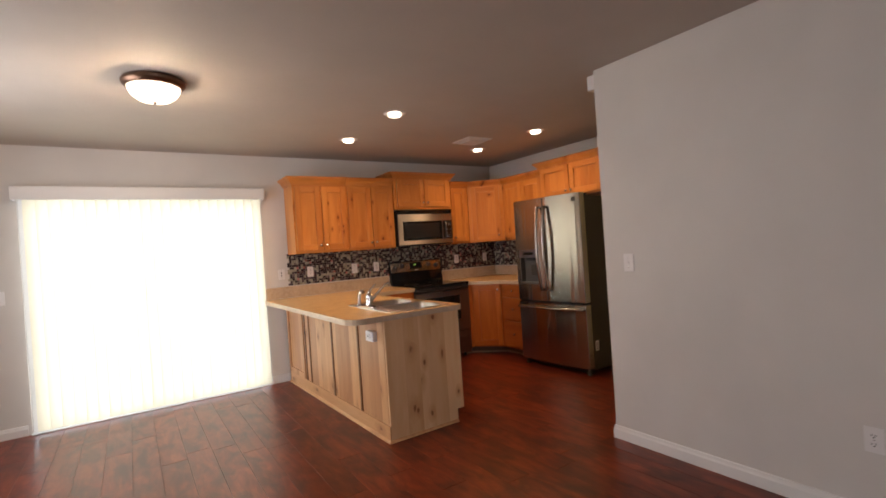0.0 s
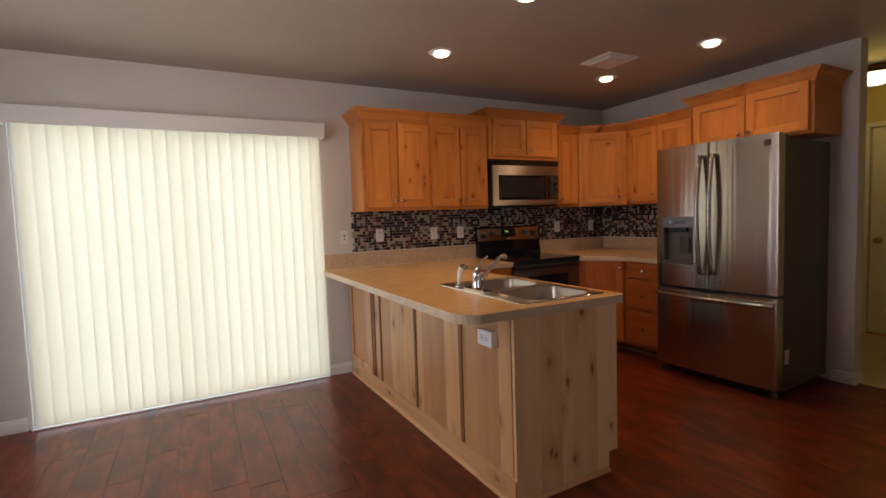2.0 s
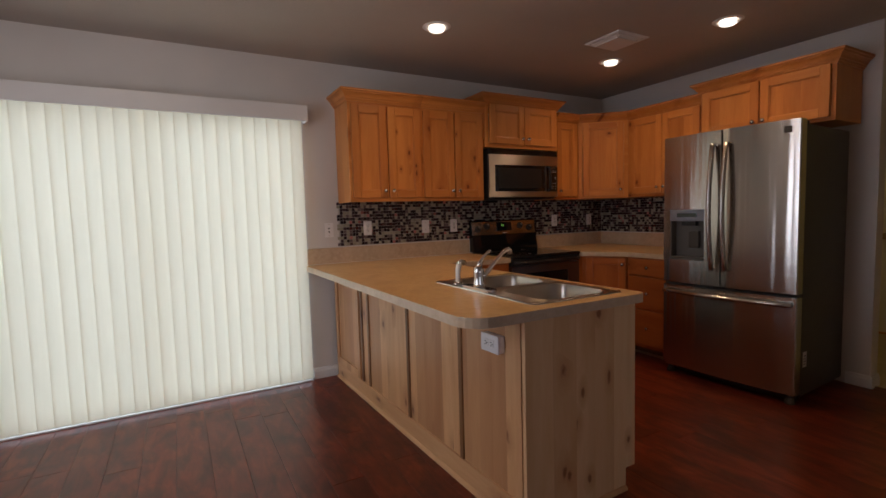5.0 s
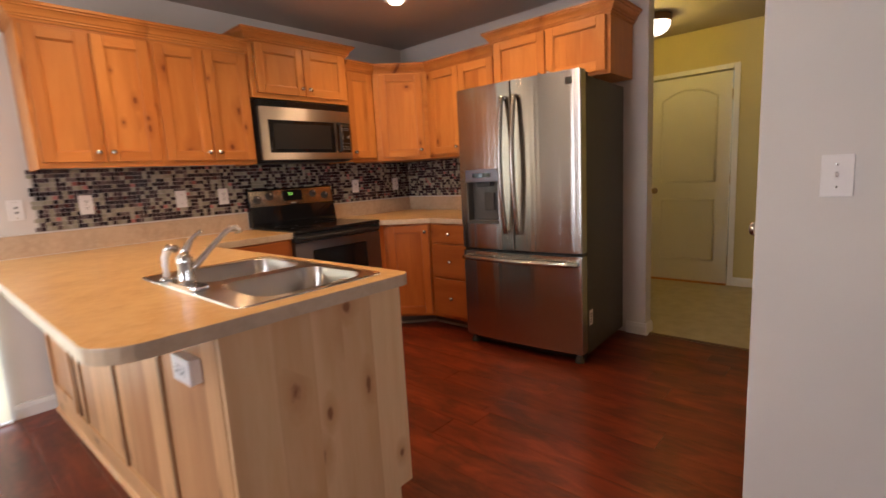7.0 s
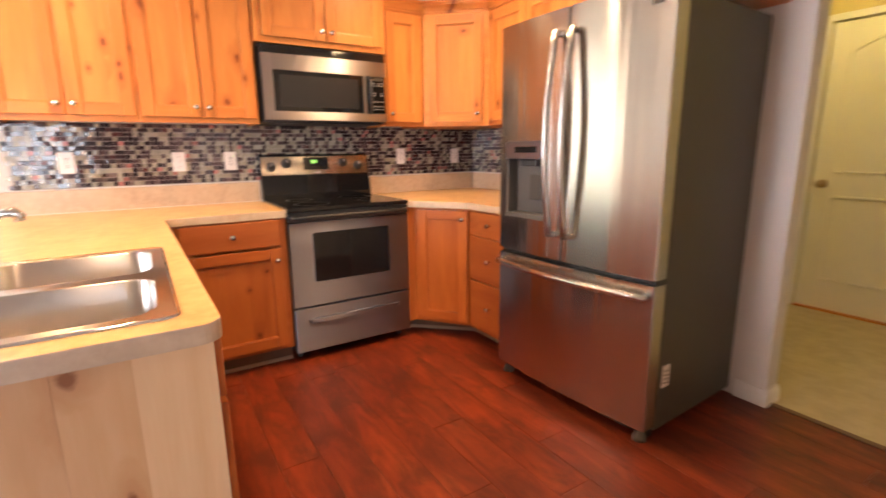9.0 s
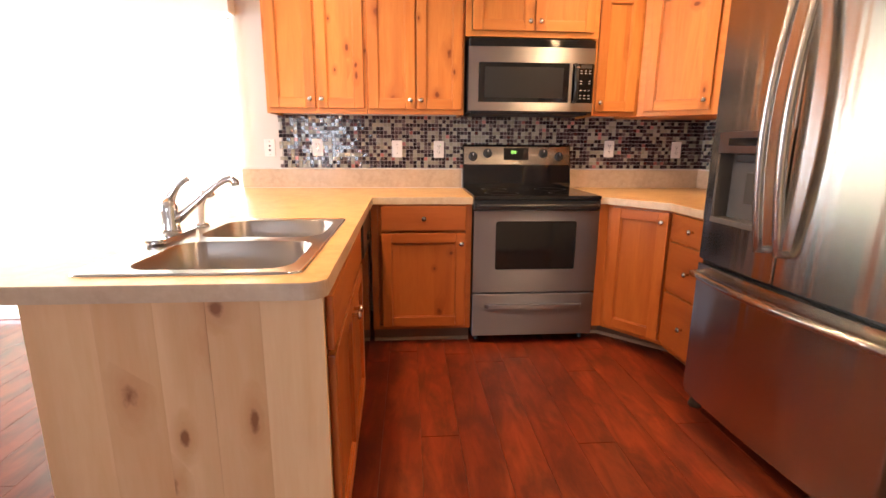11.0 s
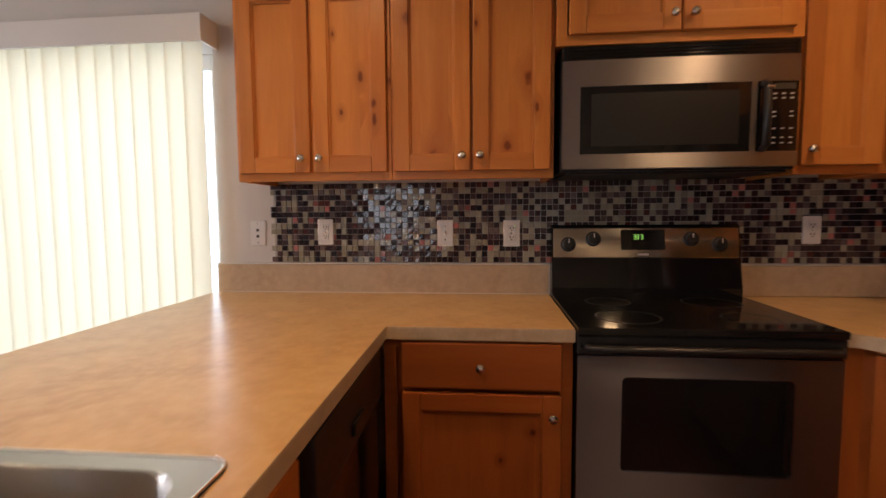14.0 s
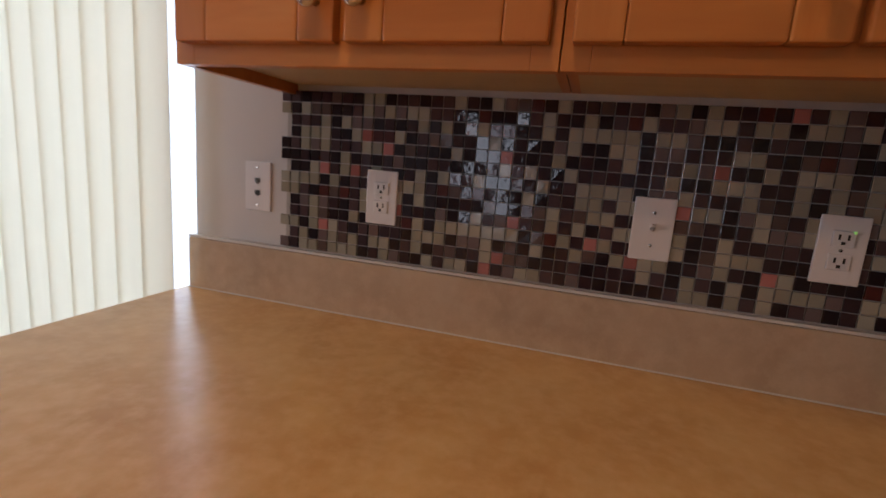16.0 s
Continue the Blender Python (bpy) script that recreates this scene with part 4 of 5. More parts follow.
for a, b in zip(grooves, grooves[1:]):
    if abs(a - b) < 0.1:
        continue
    part("back_panel", block((PW, b + 0.006, 0.118), (PW + 0.012, a - 0.006, 0.872), 0.0015), raw_side, pen)
for g in grooves[1:-1]:
    part("batten", block((PW - 0.008, g - 0.016, 0.118), (PW + 0.011, g + 0.014, 0.872), 0.003), stained_batten, pen, "darker stained batten")
for y0, y1, z0, z1 in ((-0.085, -0.032, 0.12, 0.87), (-0.540, -0.487, 0.12, 0.87), (-0.487, -0.085, 0.12, 0.175), (-0.487, -0.085, 0.815, 0.87)):
    part("panel_frame", block((PW - 0.014, y0, z0), (PW - 0.0005, y1, z1), 0.003), raw_side, pen)
part("knob", lathe([(0, 0), (0.007, 0), (0.006, 0.012), (0.0145, 0.020), (0.0155, 0.025), (0.012, 0.030), (0, 0.032)], 18, Matrix.Translation((PW - 0.014, -0.512, 0.815)) @ Matrix.Rotation(radians(-90), 4, "Y")), nickel, pen, "small metal knob", smooth=True)
part("bottom_rail", block((PW - 0.010, PS + 0.001, 0.0), (PW + 0.012, -0.03, 0.117), 0.003), raw_rail, pen, "wide pale bottom board with knots")
part("shoe_moulding", moulding([(PW - 0.010, -0.03), (PW - 0.010, PS), (PE - 0.064, PS)], [(-0.002, 0), (0.014, 0), (0.012, 0.009), (0.006, 0.017), (-0.002, 0.020)]), raw_rail, pen)
# kitchen side: false drawer front and a pair of sink doors
part("face_frame", blocks([((PE - 0.021, -1.345, TOE), (PE - 0.002, -1.307, 0.872)), ((PE - 0.021, PS + 0.021, TOE), (PE - 0.002, PS + 0.06, 0.872)), ((PE - 0.021, PS + 0.06, 0.845), (PE - 0.002, -1.345, 0.872)), ((PE - 0.021, PS + 0.06, TOE), (PE - 0.002, -1.345, TOE + 0.03)), ((PE - 0.021, PS + 0.06, 0.690), (PE - 0.002, -1.345, 0.72))], 0.001), base_flat_y, pen)
drawer_front(pen, facing(PE - 0.001, PS + 0.035, 0.715, 90), 0.935, 0.140, knob=False)
cab_door(pen, facing(PE - 0.001, PS + 0.035, 0.125, 90), 0.464, 0.575, (0.435, 0.520), base=True)
cab_door(pen, facing(PE - 0.001, PS + 0.506, 0.125, 90), 0.464, 0.575, (0.030, 0.520), base=True)
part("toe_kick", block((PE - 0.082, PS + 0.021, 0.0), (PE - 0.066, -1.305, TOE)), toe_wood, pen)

dw = thing("dishwasher", (-0.9, -0.98, 0), "black built-in dishwasher under the counter", "dishwasher", turn=SKEW)
part("door_panel", block((PE - 0.03, -1.292, 0.115), (PE + 0.012, -0.690, 0.700), 0.004), black_gloss, dw)
part("control_panel", block((PE - 0.03, -1.292, 0.706), (PE + 0.026, -0.690, 0.862), 0.008), black_plastic, dw, "black control strip")
part("kick_plate", block((PE - 0.09, -1.292, 0.012), (PE - 0.07, -0.690, 0.110)), black_plastic, dw)
part("latch", block((PE + 0.022, -1.04, 0.745), (PE + 0.036, -0.94, 0.775), 0.004), black_plastic, dw)
part("tub", block((-1.16, -1.285, 0.04), (PE - 0.04, -0.70, 0.855)), black_plastic, dw)

outlet_box = thing("power_outlet", (0, 0, 0), "white surface outlet box on the peninsula back", "outlet", turn=SKEW @ pose(PW, -2.135, 0.748, 0, 0, -90))
part("box", block((-0.058, -0.030, -0.036), (0.058, 0.0, 0.036), 0.004), white_plastic, outlet_box)
part("cover_plate", block((-0.060, -0.036, -0.038), (0.060, -0.0305, 0.038), 0.003), white_plastic, outlet_box)
for xc in (-0.0195, 0.0195):
    part("receptacle", block((xc - 0.0135, -0.0395, -0.0165), (xc + 0.0135, -0.0362, 0.0165), 0.002), white_plastic, outlet_box)
    part("slots", blocks([((xc - 0.0075, -0.0405, 0.005), (xc + 0.0015, -0.0392, 0.0082)), ((xc - 0.0075, -0.0405, -0.0082), (xc + 0.0015, -0.0392, -0.005)), ((xc + 0.005, -0.0405, -0.0026), (xc + 0.0095, -0.0392, 0.0026))]), slot_dark, outlet_box)


# ---- worktops ----
def rounded(poly, radii, seg=6):
    out = []
    n = len(poly)
    for i, (q, r) in enumerate(zip(poly, radii)):
        q = Vector(q)
        if not r:
            out.append(q)
            continue
        a, b = (Vector(poly[i - 1]) - q).normalized(), (Vector(poly[(i + 1) % n]) - q).normalized()
        half = a.angle(b) / 2
        d = r / math.tan(half)
        c = q + (a + b).normalized() * (r / math.sin(half))
        s, e = q + a * d - c, q + b * d - c
        t = math.atan2(s.x * e.y - s.y * e.x, s.dot(e))
        for k in range(seg + 1):
            w = t * k / seg
            out.append(c + Vector((s.x * math.cos(w) - s.y * math.sin(w), s.x * math.sin(w) + s.y * math.cos(w))))
    return out


def slab_top(outer, hole, z):
    """A flat sheet with an optional hole."""
    loops = [[Vector((*q, 0.0)) for q in loop] for loop in (outer, hole) if loop]
    flat = [q for loop in loops for q in loop]
    bm = bmesh.new()
    vs = [bm.verts.new((q.x, q.y, z)) for q in flat]
    for tri in tessellate_polygon(loops):
        bm.faces.new([vs[i] for i in tri])
    return bm


def skirt(loop, levels, bm=None):
    """Upright band round a loop; levels of (inset, z)."""
    bm = bm or bmesh.new()
    n = len(loop)
    rings = []
    for inset, z in levels:
        ring = []
        for i, q in enumerate(loop):
            q = Vector(q)
            a, b = (q - Vector(loop[i - 1])).normalized(), (Vector(loop[(i + 1) % n]) - q).normalized()
            mid = Vector((a.y, -a.x)) + Vector((b.y, -b.x))
            ring.append(bm.verts.new((*(q + mid.normalized() * inset), z)))
        rings.append(ring)
    for a, b in zip(rings, rings[1:]):
        for i in range(n):
            bm.faces.new((a[i], a[(i + 1) % n], b[(i + 1) % n], b[i]))
    return bm


top_poly = rounded([(-1.522, -0.002), (-1.505, -2.362), (-0.562, -2.362), (-0.588, -0.640), (-0.004, -0.640), (-0.004, -0.002)], [0, 0.11, 0.045, 0.006, 0, 0])
TAP_AT = Matrix.Translation((0.020, -0.005, 0))
SINK_AT = Matrix.Translation((-0.015, -0.045, 0))
hole = [(x - 0.015, y - 0.045) for x, y in ((-1.135, -2.215), (-0.640, -2.215), (-0.640, -1.455), (-1.135, -1.455))]
top = thing("countertop", (-1.0, -1.1, CT - CTH), "tan stone-look laminate countertop on the peninsula", "countertop")
part("surface", slab_top(top_poly, hole, CT), counter_top, top, "tan mottled laminate top")
part("edge", skirt(top_poly, [(0.0, CT), (0.001, CT - 0.003), (0.001, CT - CTH)]), counter_edge, top, "edge band greyed for daylight in its colour")
part("underside", slab_top(top_poly, hole, CT - CTH), counter_edge, top)
part("backsplash_board", block((-1.512, -0.020, CT + 0.001), (-0.006, -0.001, CT + 0.128), 0.003), counter_edge, top, "laminate upstand greyed for daylight in its colour")
part("caulk_line", blocks([((-1.512, -0.020, CT + 0.129), (-0.006, -0.001, CT + 0.135)), ((-1.512, -0.023, CT + 0.0005), (-0.006, -0.0205, CT + 0.004)), ((-0.0055, -0.021, CT + 0.001), (-0.001, -0.001, CT + 0.13))], 0.001), caulk, top)

right_poly = rounded([(0.762, -0.002), (0.762, -0.640), (0.790, -0.640), (1.020, -0.955), (1.020, -1.375), (1.748, -1.375), (1.748, -0.002)], [0, 0, 0.05, 0.05, 0, 0, 0])
top = thing("countertop", (1.3, -0.5, CT - CTH), "tan laminate corner countertop beside the range", "countertop")
rp = slab_top(right_poly, [], CT)
part("surface", rp, counter_top, top, "tan mottled laminate top")
part("edge", skirt(right_poly, [(0.0, CT), (0.001, CT - 0.003), (0.001, CT - CTH)]), counter_edge, top, "edge band greyed for daylight in its colour")
part("backsplash_board", blocks([((0.764, -0.020, CT + 0.001), (1.7285, -0.001, CT + 0.128)), ((1.729, -1.375, CT + 0.001), (1.748, -0.001, CT + 0.128))], 0.003), counter_edge, top, "laminate upstand greyed for daylight in its colour")
part("caulk_line", blocks([((0.764, -0.020, CT + 0.129), (1.728, -0.001, CT + 0.134)), ((1.729, -1.375, CT + 0.129), (1.748, -0.001, CT + 0.134))], 0.001), caulk, top)

# ---- sink ----
sink = thing("sink", (-0.9, -1.83, CT), "stainless steel double-bowl drop-in kitchen sink", "sink", turn=SINK_AT)
S0, S1, T0, T1 = -1.142, -0.612, -2.248, -1.412


def rect(x0, x1, y0, y1, r, seg=6):
    return rounded([(x0, y0), (x1, y0), (x1, y1), (x0, y1)], [r] * 4, seg)


SZ = CT + 0.006
rim = bmesh.new()
outer = rect(S0, S1, T0, T1, 0.035)
bowls = [rect(-1.045, -0.650, -2.205, -1.862, 0.070), rect(-1.045, -0.650, -1.800, -1.455, 0.070)]
loops = [[Vector((*q, 0.0)) for q in loop] for loop in [rect(S0 + 0.008, S1 - 0.008, T0 + 0.008, T1 - 0.008, 0.030)] + bowls]
vs = [rim.verts.new((q.x, q.y, SZ - 0.002)) for loop in loops for q in loop]
for tri in tessellate_polygon(loops):
    rim.faces.new([vs[i] for i in tri])
part("deck", rim, steel_sink, sink)
part("rim", skirt(outer, [(0.0, CT + 0.0008), (-0.001, CT + 0.004), (-0.004, SZ), (-0.008, SZ - 0.002)]), chrome, sink, "bright rolled rim", smooth=True)
for loop in bowls:
    bm = skirt(loop, [(0.0, SZ - 0.002), (-0.004, SZ - 0.006), (-0.010, SZ - 0.10), (-0.014, SZ - 0.145), (-0.030, SZ - 0.170), (-0.055, SZ - 0.178)])
    bm.verts.ensure_lookup_table()
    n = len(loop)
    bm.faces.new([bm.verts[len(bm.verts) - n + i] for i in range(n)])
    cxy = sum((Vector(q) for q in loop), Vector((0, 0))) / n
    b = part("bowl", bm, steel_sink, sink, smooth=True)
    part("strainer", lathe([(0.058, SZ - 0.1765), (0.052, SZ - 0.1735), (0.040, SZ - 0.178), (0.020, SZ - 0.177), (0, SZ - 0.172)], 24, Matrix.Translation((cxy.x, cxy.y, 0))), chrome, sink, smooth=True)

tap = thing("faucet", (-1.142, -1.845, SZ), "chrome single-lever kitchen faucet on the sink deck", "faucet", turn=TAP_AT)
FXT, FYT = -1.142, -1.845
part("base_plate", prism(rounded([(FXT - 0.030, FYT - 0.125), (FXT + 0.030, FYT - 0.125), (FXT + 0.030, FYT + 0.125), (FXT - 0.030, FYT + 0.125)], [0.029] * 4), SZ - 0.001, SZ + 0.014, bev=0.005), chrome, tap, smooth=False)
part("body", lathe([(0, SZ + 0.012), (0.030, SZ + 0.012), (0.027, SZ + 0.030), (0.023, SZ + 0.060), (0.025, SZ + 0.085), (0.024, SZ + 0.100), (0.016, SZ + 0.114), (0, SZ + 0.118)], 24, Matrix.Translation((FXT, FYT, 0))), chrome, tap, smooth=True)
part("spout", tube([(FXT + 0.010, FYT, SZ + 0.048), (FXT + 0.040, FYT + 0.002, SZ + 0.073), (FXT + 0.080, FYT + 0.006, SZ + 0.108), (FXT + 0.118, FYT + 0.009, SZ + 0.141), (FXT + 0.150, FYT + 0.012, SZ + 0.166), (FXT + 0.172, FYT + 0.0135, SZ + 0.179), (FXT + 0.190, FYT + 0.015, SZ + 0.182), (FXT + 0.200, FYT + 0.0155, SZ + 0.172), (FXT + 0.202, FYT + 0.016, SZ + 0.160)], [0.016, 0.0135, 0.0105, 0.0095, 0.0095, 0.0105, 0.0125, 0.013, 0.013], 16), chrome, tap, smooth=True)
part("lever", tube([(FXT, FYT, SZ + 0.108), (FXT + 0.010, FYT, SZ + 0.128), (FXT + 0.028, FYT, SZ + 0.155), (FXT + 0.052, FYT, SZ + 0.176), (FXT + 0.066, FYT, SZ + 0.183)], [0.019, 0.015, 0.010, 0.008, 0.009], 14, flat=0.75), chrome, tap, smooth=True)
spray = thing("sink_sprayer", (-1.137, -1.640, SZ), "white side sprayer with chrome head on sink deck", "sprayer", turn=TAP_AT)
part("collar", lathe([(0, SZ - 0.001), (0.026, SZ - 0.001), (0.024, SZ + 0.008), (0.016, SZ + 0.014), (0, SZ + 0.016)], 20, Matrix.Translation((-1.137, -1.640, 0))), chrome, spray, smooth=True)
part("wand", tube([(-1.137, -1.640, SZ + 0.012), (-1.137, -1.640, SZ + 0.05), (-1.134, -1.640, SZ + 0.085), (-1.124, -1.639, SZ + 0.108)], [0.011, 0.012, 0.014, 0.015], 14), white_plastic, spray, "white plastic wand", smooth=True)
part("spray_head", tube([(-1.132, -1.640, SZ + 0.104), (-1.116, -1.638, SZ + 0.118), (-1.097, -1.636, SZ + 0.112), (-1.090, -1.635, SZ + 0.104)], [0.012, 0.015, 0.015, 0.013], 14), chrome, spray, smooth=True)

# ---- range ----
RW = 0.757
stove = thing("range", (0.38, -0.33, 0), "stainless electric range with black glass cooktop", "range")
part("body", block((0.004, -0.605, 0.05), (RW - 0.004, -0.03, 0.895)), black_plastic, stove)
part("cooktop", block((0.0, -0.665, 0.900), (RW, -0.055, 0.925), 0.006), black_gloss, stove, "glossy black glass cooktop")
for bx, by, br in ((0.19, -0.50, 0.105), (0.57, -0.50, 0.085), (0.19, -0.23, 0.085), (0.57, -0.23, 0.105)):
    part("burner_ring", lathe([(br, 0.9252), (br - 0.004, 0.9256), (br - 0.008, 0.9252)], 40, Matrix.Translation((bx, by, 0))), black_plastic, stove, "faint grey burner ring")
part("front_trim", block((0.0, -0.655, 0.842), (RW, -0.605, 0.898), 0.004), black_plastic, stove)
part("oven_handle", tube([(0.02, -0.655, 0.868), (0.035, -0.684, 0.868), (0.10, -0.690, 0.868), (0.38, -0.694, 0.868), (0.66, -0.690, 0.868), (0.722, -0.684, 0.868), (0.737, -0.655, 0.868)], 0.012, 12), black_plastic, stove, smooth=True)
WX0, WX1, WZ0, WZ1 = 0.134, 0.622, 0.477, 0.773
ring_out = [(0.002, 0.338), (RW - 0.002, 0.338), (RW - 0.002, 0.836), (0.002, 0.836)]
ring_in = rounded([(WX0, WZ0), (WX1, WZ0), (WX1, WZ1), (WX0, WZ1)], [0.016] * 4, 4)
bm = slab_top(ring_out, ring_in, 0.650)
skirt(ring_out, [(0.0, 0.650), (0.0, 0.607)], bm)
skirt(ring_in, [(0.0, 0.650), (0.0, 0.607)], bm)
bm.transform(Matrix.Rotation(radians(90), 4, "X"))
oven = part("oven_door", bm, steel_range, stove, "brushed stainless oven door")
part("oven_window", block((WX0 + 0.001, -0.646, WZ0 + 0.001), (WX1 - 0.001, -0.612, WZ1 - 0.001), 0.004), black_gloss, oven, "dark oven window", m=Matrix.Translation(-HOME[stove]))
part("drawer", block((0.002, -0.650, 0.058), (RW - 0.002, -0.607, 0.326), 0.005), steel_range, stove, "brushed stainless storage drawer")
part("drawer_handle", prism([(0.075, -0.648), (0.10, -0.668), (0.24, -0.675), (0.38, -0.677), (0.52, -0.675), (0.66, -0.668), (0.685, -0.648)], 0.236, 0.262, bev=0.004), steel_range, stove)
bgm = bmesh.new()
vs = [[bgm.verts.new((x, y, z)) for y, z in ((-0.008, 0.925), (-0.085, 0.925), (-0.085, 0.955), (-0.060, 1.075), (-0.040, 1.205), (-0.030, 1.215), (-0.008, 1.215))] for x in (0.0, RW)]
bgm.faces.new(vs[0][::-1])
bgm.faces.new(vs[1])
for i in range(7):
    bgm.faces.new((vs[0][i], vs[0][(i + 1) % 7], vs[1][(i + 1) % 7], vs[1][i]))
part("backguard", bgm, black_gloss, stove, "black backguard")


def on_panel(x, z, lift=0.0):
    """A pose on the sloping control panel, local z standing out of it."""
    y = -0.060 + (z - 1.075) / 0.130 * 0.020
    return Matrix.Translation((x, y, z)) @ Matrix.Rotation(radians(81.3), 4, "X") @ Matrix.Translation((0, 0, lift))


bm = block((-0.372, -0.062, 0.0), (0.372, 0.062, 0.004), 0.002)
bm.transform(on_panel(RW / 2, 1.140))
part("control_panel", bm, steel, stove, "stainless control panel")
for kx, kz in ((0.068, 1.134), (0.171, 1.156), (0.563, 1.155), (0.676, 1.134)):
    k = part("control_knob", lathe([(0, 0.004), (0.031, 0.004), (0.031, 0.008), (0.024, 0.010), (0.022, 0.026), (0.018, 0.029), (0, 0.029)], 24, on_panel(kx, kz)), black_plastic, stove, "black control knob", smooth=False)
    bm = block((-0.002, 0.004, 0.0292), (0.002, 0.021, 0.0302))
    bm.transform(on_panel(kx, kz))
    part("pointer", bm, white_plastic, k, m=Matrix.Translation(-HOME[stove]))
bm = block((-0.088, -0.040, 0.004), (0.088, 0.044, 0.007), 0.001)
bm.transform(on_panel(0.372, 1.150))
disp = part("display", bm, black_gloss, stove, "black clock display")
bm = bmesh.new()
for dx in (-0.030, -0.018, -0.002):
    for lo, hi in (((dx, 0.004), (dx + 0.008, 0.006)), ((dx, 0.013), (dx + 0.008, 0.015)), ((dx, 0.022), (dx + 0.008, 0.024)), ((dx + 0.007, 0.006), (dx + 0.009, 0.022))):
        block((lo[0], lo[1], 0.0070), (hi[0], hi[1], 0.0078), 0, bm)
bm.transform(on_panel(0.365, 1.150))
part("digits", bm, green_led, disp, "green clock digits", m=Matrix.Translation(-HOME[stove]))
bm = block((-0.022, -0.004, 0.004), (0.022, 0.004, 0.0046))
bm.transform(on_panel(0.372, 1.092))
part("badge", bm, silver_mark, stove)
for fx in (0.04, RW - 0.04):
    for fy in (-0.55, -0.08):
        part("foot", lathe([(0, 0), (0.018, 0), (0.016, 0.02), (0.010, 0.05), (0, 0.05)], 12, Matrix.Translation((fx, fy, 0))), black_plastic, stove)

# ---- microwave ----
mw = thing("microwave", (0.38, -0.18, 1.41), "stainless over-the-range microwave with black window", "microwave")
M0, M1, MZ0, MZ1, MF = -0.010, 0.772, 1.412, 1.838, -0.365
part("body", block((M0, -0.345, MZ0), (M1, -0.004, MZ1 - 0.001)), black_plastic, mw)
part("vent_grille", prism(rounded([(M0, -0.340), (M0, MF - 0.002), (M1, MF - 0.002), (M1, -0.340)], [0, 0.012, 0.012, 0]), 1.792, MZ1), black_gloss, mw, "black vent strip")
for k in range(3):
    part("vent_slat", block((M0 + 0.02, MF - 0.005, 1.800 + k * 0.011), (M1 - 0.02, MF - 0.001, 1.806 + k * 0.011), 0.001), black_gloss, mw)
front = [(M0, -0.345)] + [(M0 + (M1 - M0) * i / 10, MF - 0.012 * (1 - (i / 5 - 1) ** 2)) for i in range(11)] + [(M1, -0.345)]


def bowed(x0, x1, z0, z1, y_back, proud=0.0, n=6):
    f = [(x0 + (x1 - x0) * i / n, MF - proud - 0.012 * (1 - ((x0 + (x1 - x0) * i / n - M0) / (M1 - M0) * 2 - 1) ** 2)) for i in range(n + 1)]
    return prism([(x0, y_back)] + f + [(x1, y_back)], z0, z1)


bm = bowed(M0 + 0.002, M1 - 0.002, 1.702, 1.790, -0.345)
for a, b, c, d in ((M0 + 0.002, 0.052, 1.470, 1.702), (M0 + 0.002, M1 - 0.002, 1.420, 1.470)):
    g = bowed(a, b, c, d, -0.345)
    me = bpy.data.meshes.new("tmp")
    g.to_mesh(me)
    g.free()
    bm.from_mesh(me)
    bpy.data.meshes.remove(me)
part("door_frame", bm, steel_microwave, mw, "brushed stainless door frame")
part("door_window", bowed(0.0525, 0.612, 1.4705, 1.7015, -0.340, -0.003), black_gloss, mw, "black glass door window")
part("window_screen", bowed(0.090, 0.575, 1.497, 1.676, -0.341, -0.0022), black_plastic, mw, "grey perforated window screen")
part("door_stile", bowed(0.6125, 0.632, 1.4705, 1.7015, -0.345), steel_microwave, mw)
cp = part("control_panel", bowed(0.6325, M1 - 0.006, 1.4705, 1.7015, -0.340, -0.001), black_gloss, mw, "black touch control panel")
part("handle", tube([(0.648, MF - 0.012, 1.475), (0.648, MF - 0.036, 1.487), (0.648, MF - 0.040, 1.585), (0.648, MF - 0.036, 1.683), (0.648, MF - 0.012, 1.695)], 0.0115, 12), black_plastic, mw, "black door handle", smooth=True)
part("handle_cap", block((0.640, MF - 0.050, 1.668), (0.664, MF - 0.038, 1.678), 0.003), nickel, mw)
for r_i, zz in enumerate((1.660, 1.645, 1.600, 1.585, 1.545, 1.515, 1.497)):
    for c_i in range(3 if r_i not in (2, 3) else 2):
        xx = 0.688 + (c_i * 0.027 if r_i not in (2, 3) else c_i * 0.054)
        part("key_mark", block((xx - 0.0055, MF - 0.0065, zz - 0.0022), (xx + 0.0055, MF - 0.0040, zz + 0.0022)), silver_mark, cp, m=Matrix.Translation(-HOME[mw]))
part("clock", block((0.684, MF - 0.0065, 1.675), (0.752, MF - 0.0040, 1.694)), fridge_side, cp, m=Matrix.Translation(-HOME[mw]))
part("underside", block((M0 + 0.02, -0.340, MZ0 - 0.010), (M1 - 0.02, -0.03, MZ0 - 0.0005), 0.003), black_plastic, mw)

# ---- refrigerator, standing a little out of square ----
FT = pose(0.934, -1.366, 0, 0, 0, 2.7)
fridge = thing("refrigerator", (0.4, -0.454, 0), "stainless french-door refrigerator with bottom freezer drawer", "refrigerator", turn=FT)
FW, FSPLIT = 0.908, -0.446


def front_x(y):
    return 0.0 - 0.024 * (1 - (2 * -y / FW - 1) ** 2)


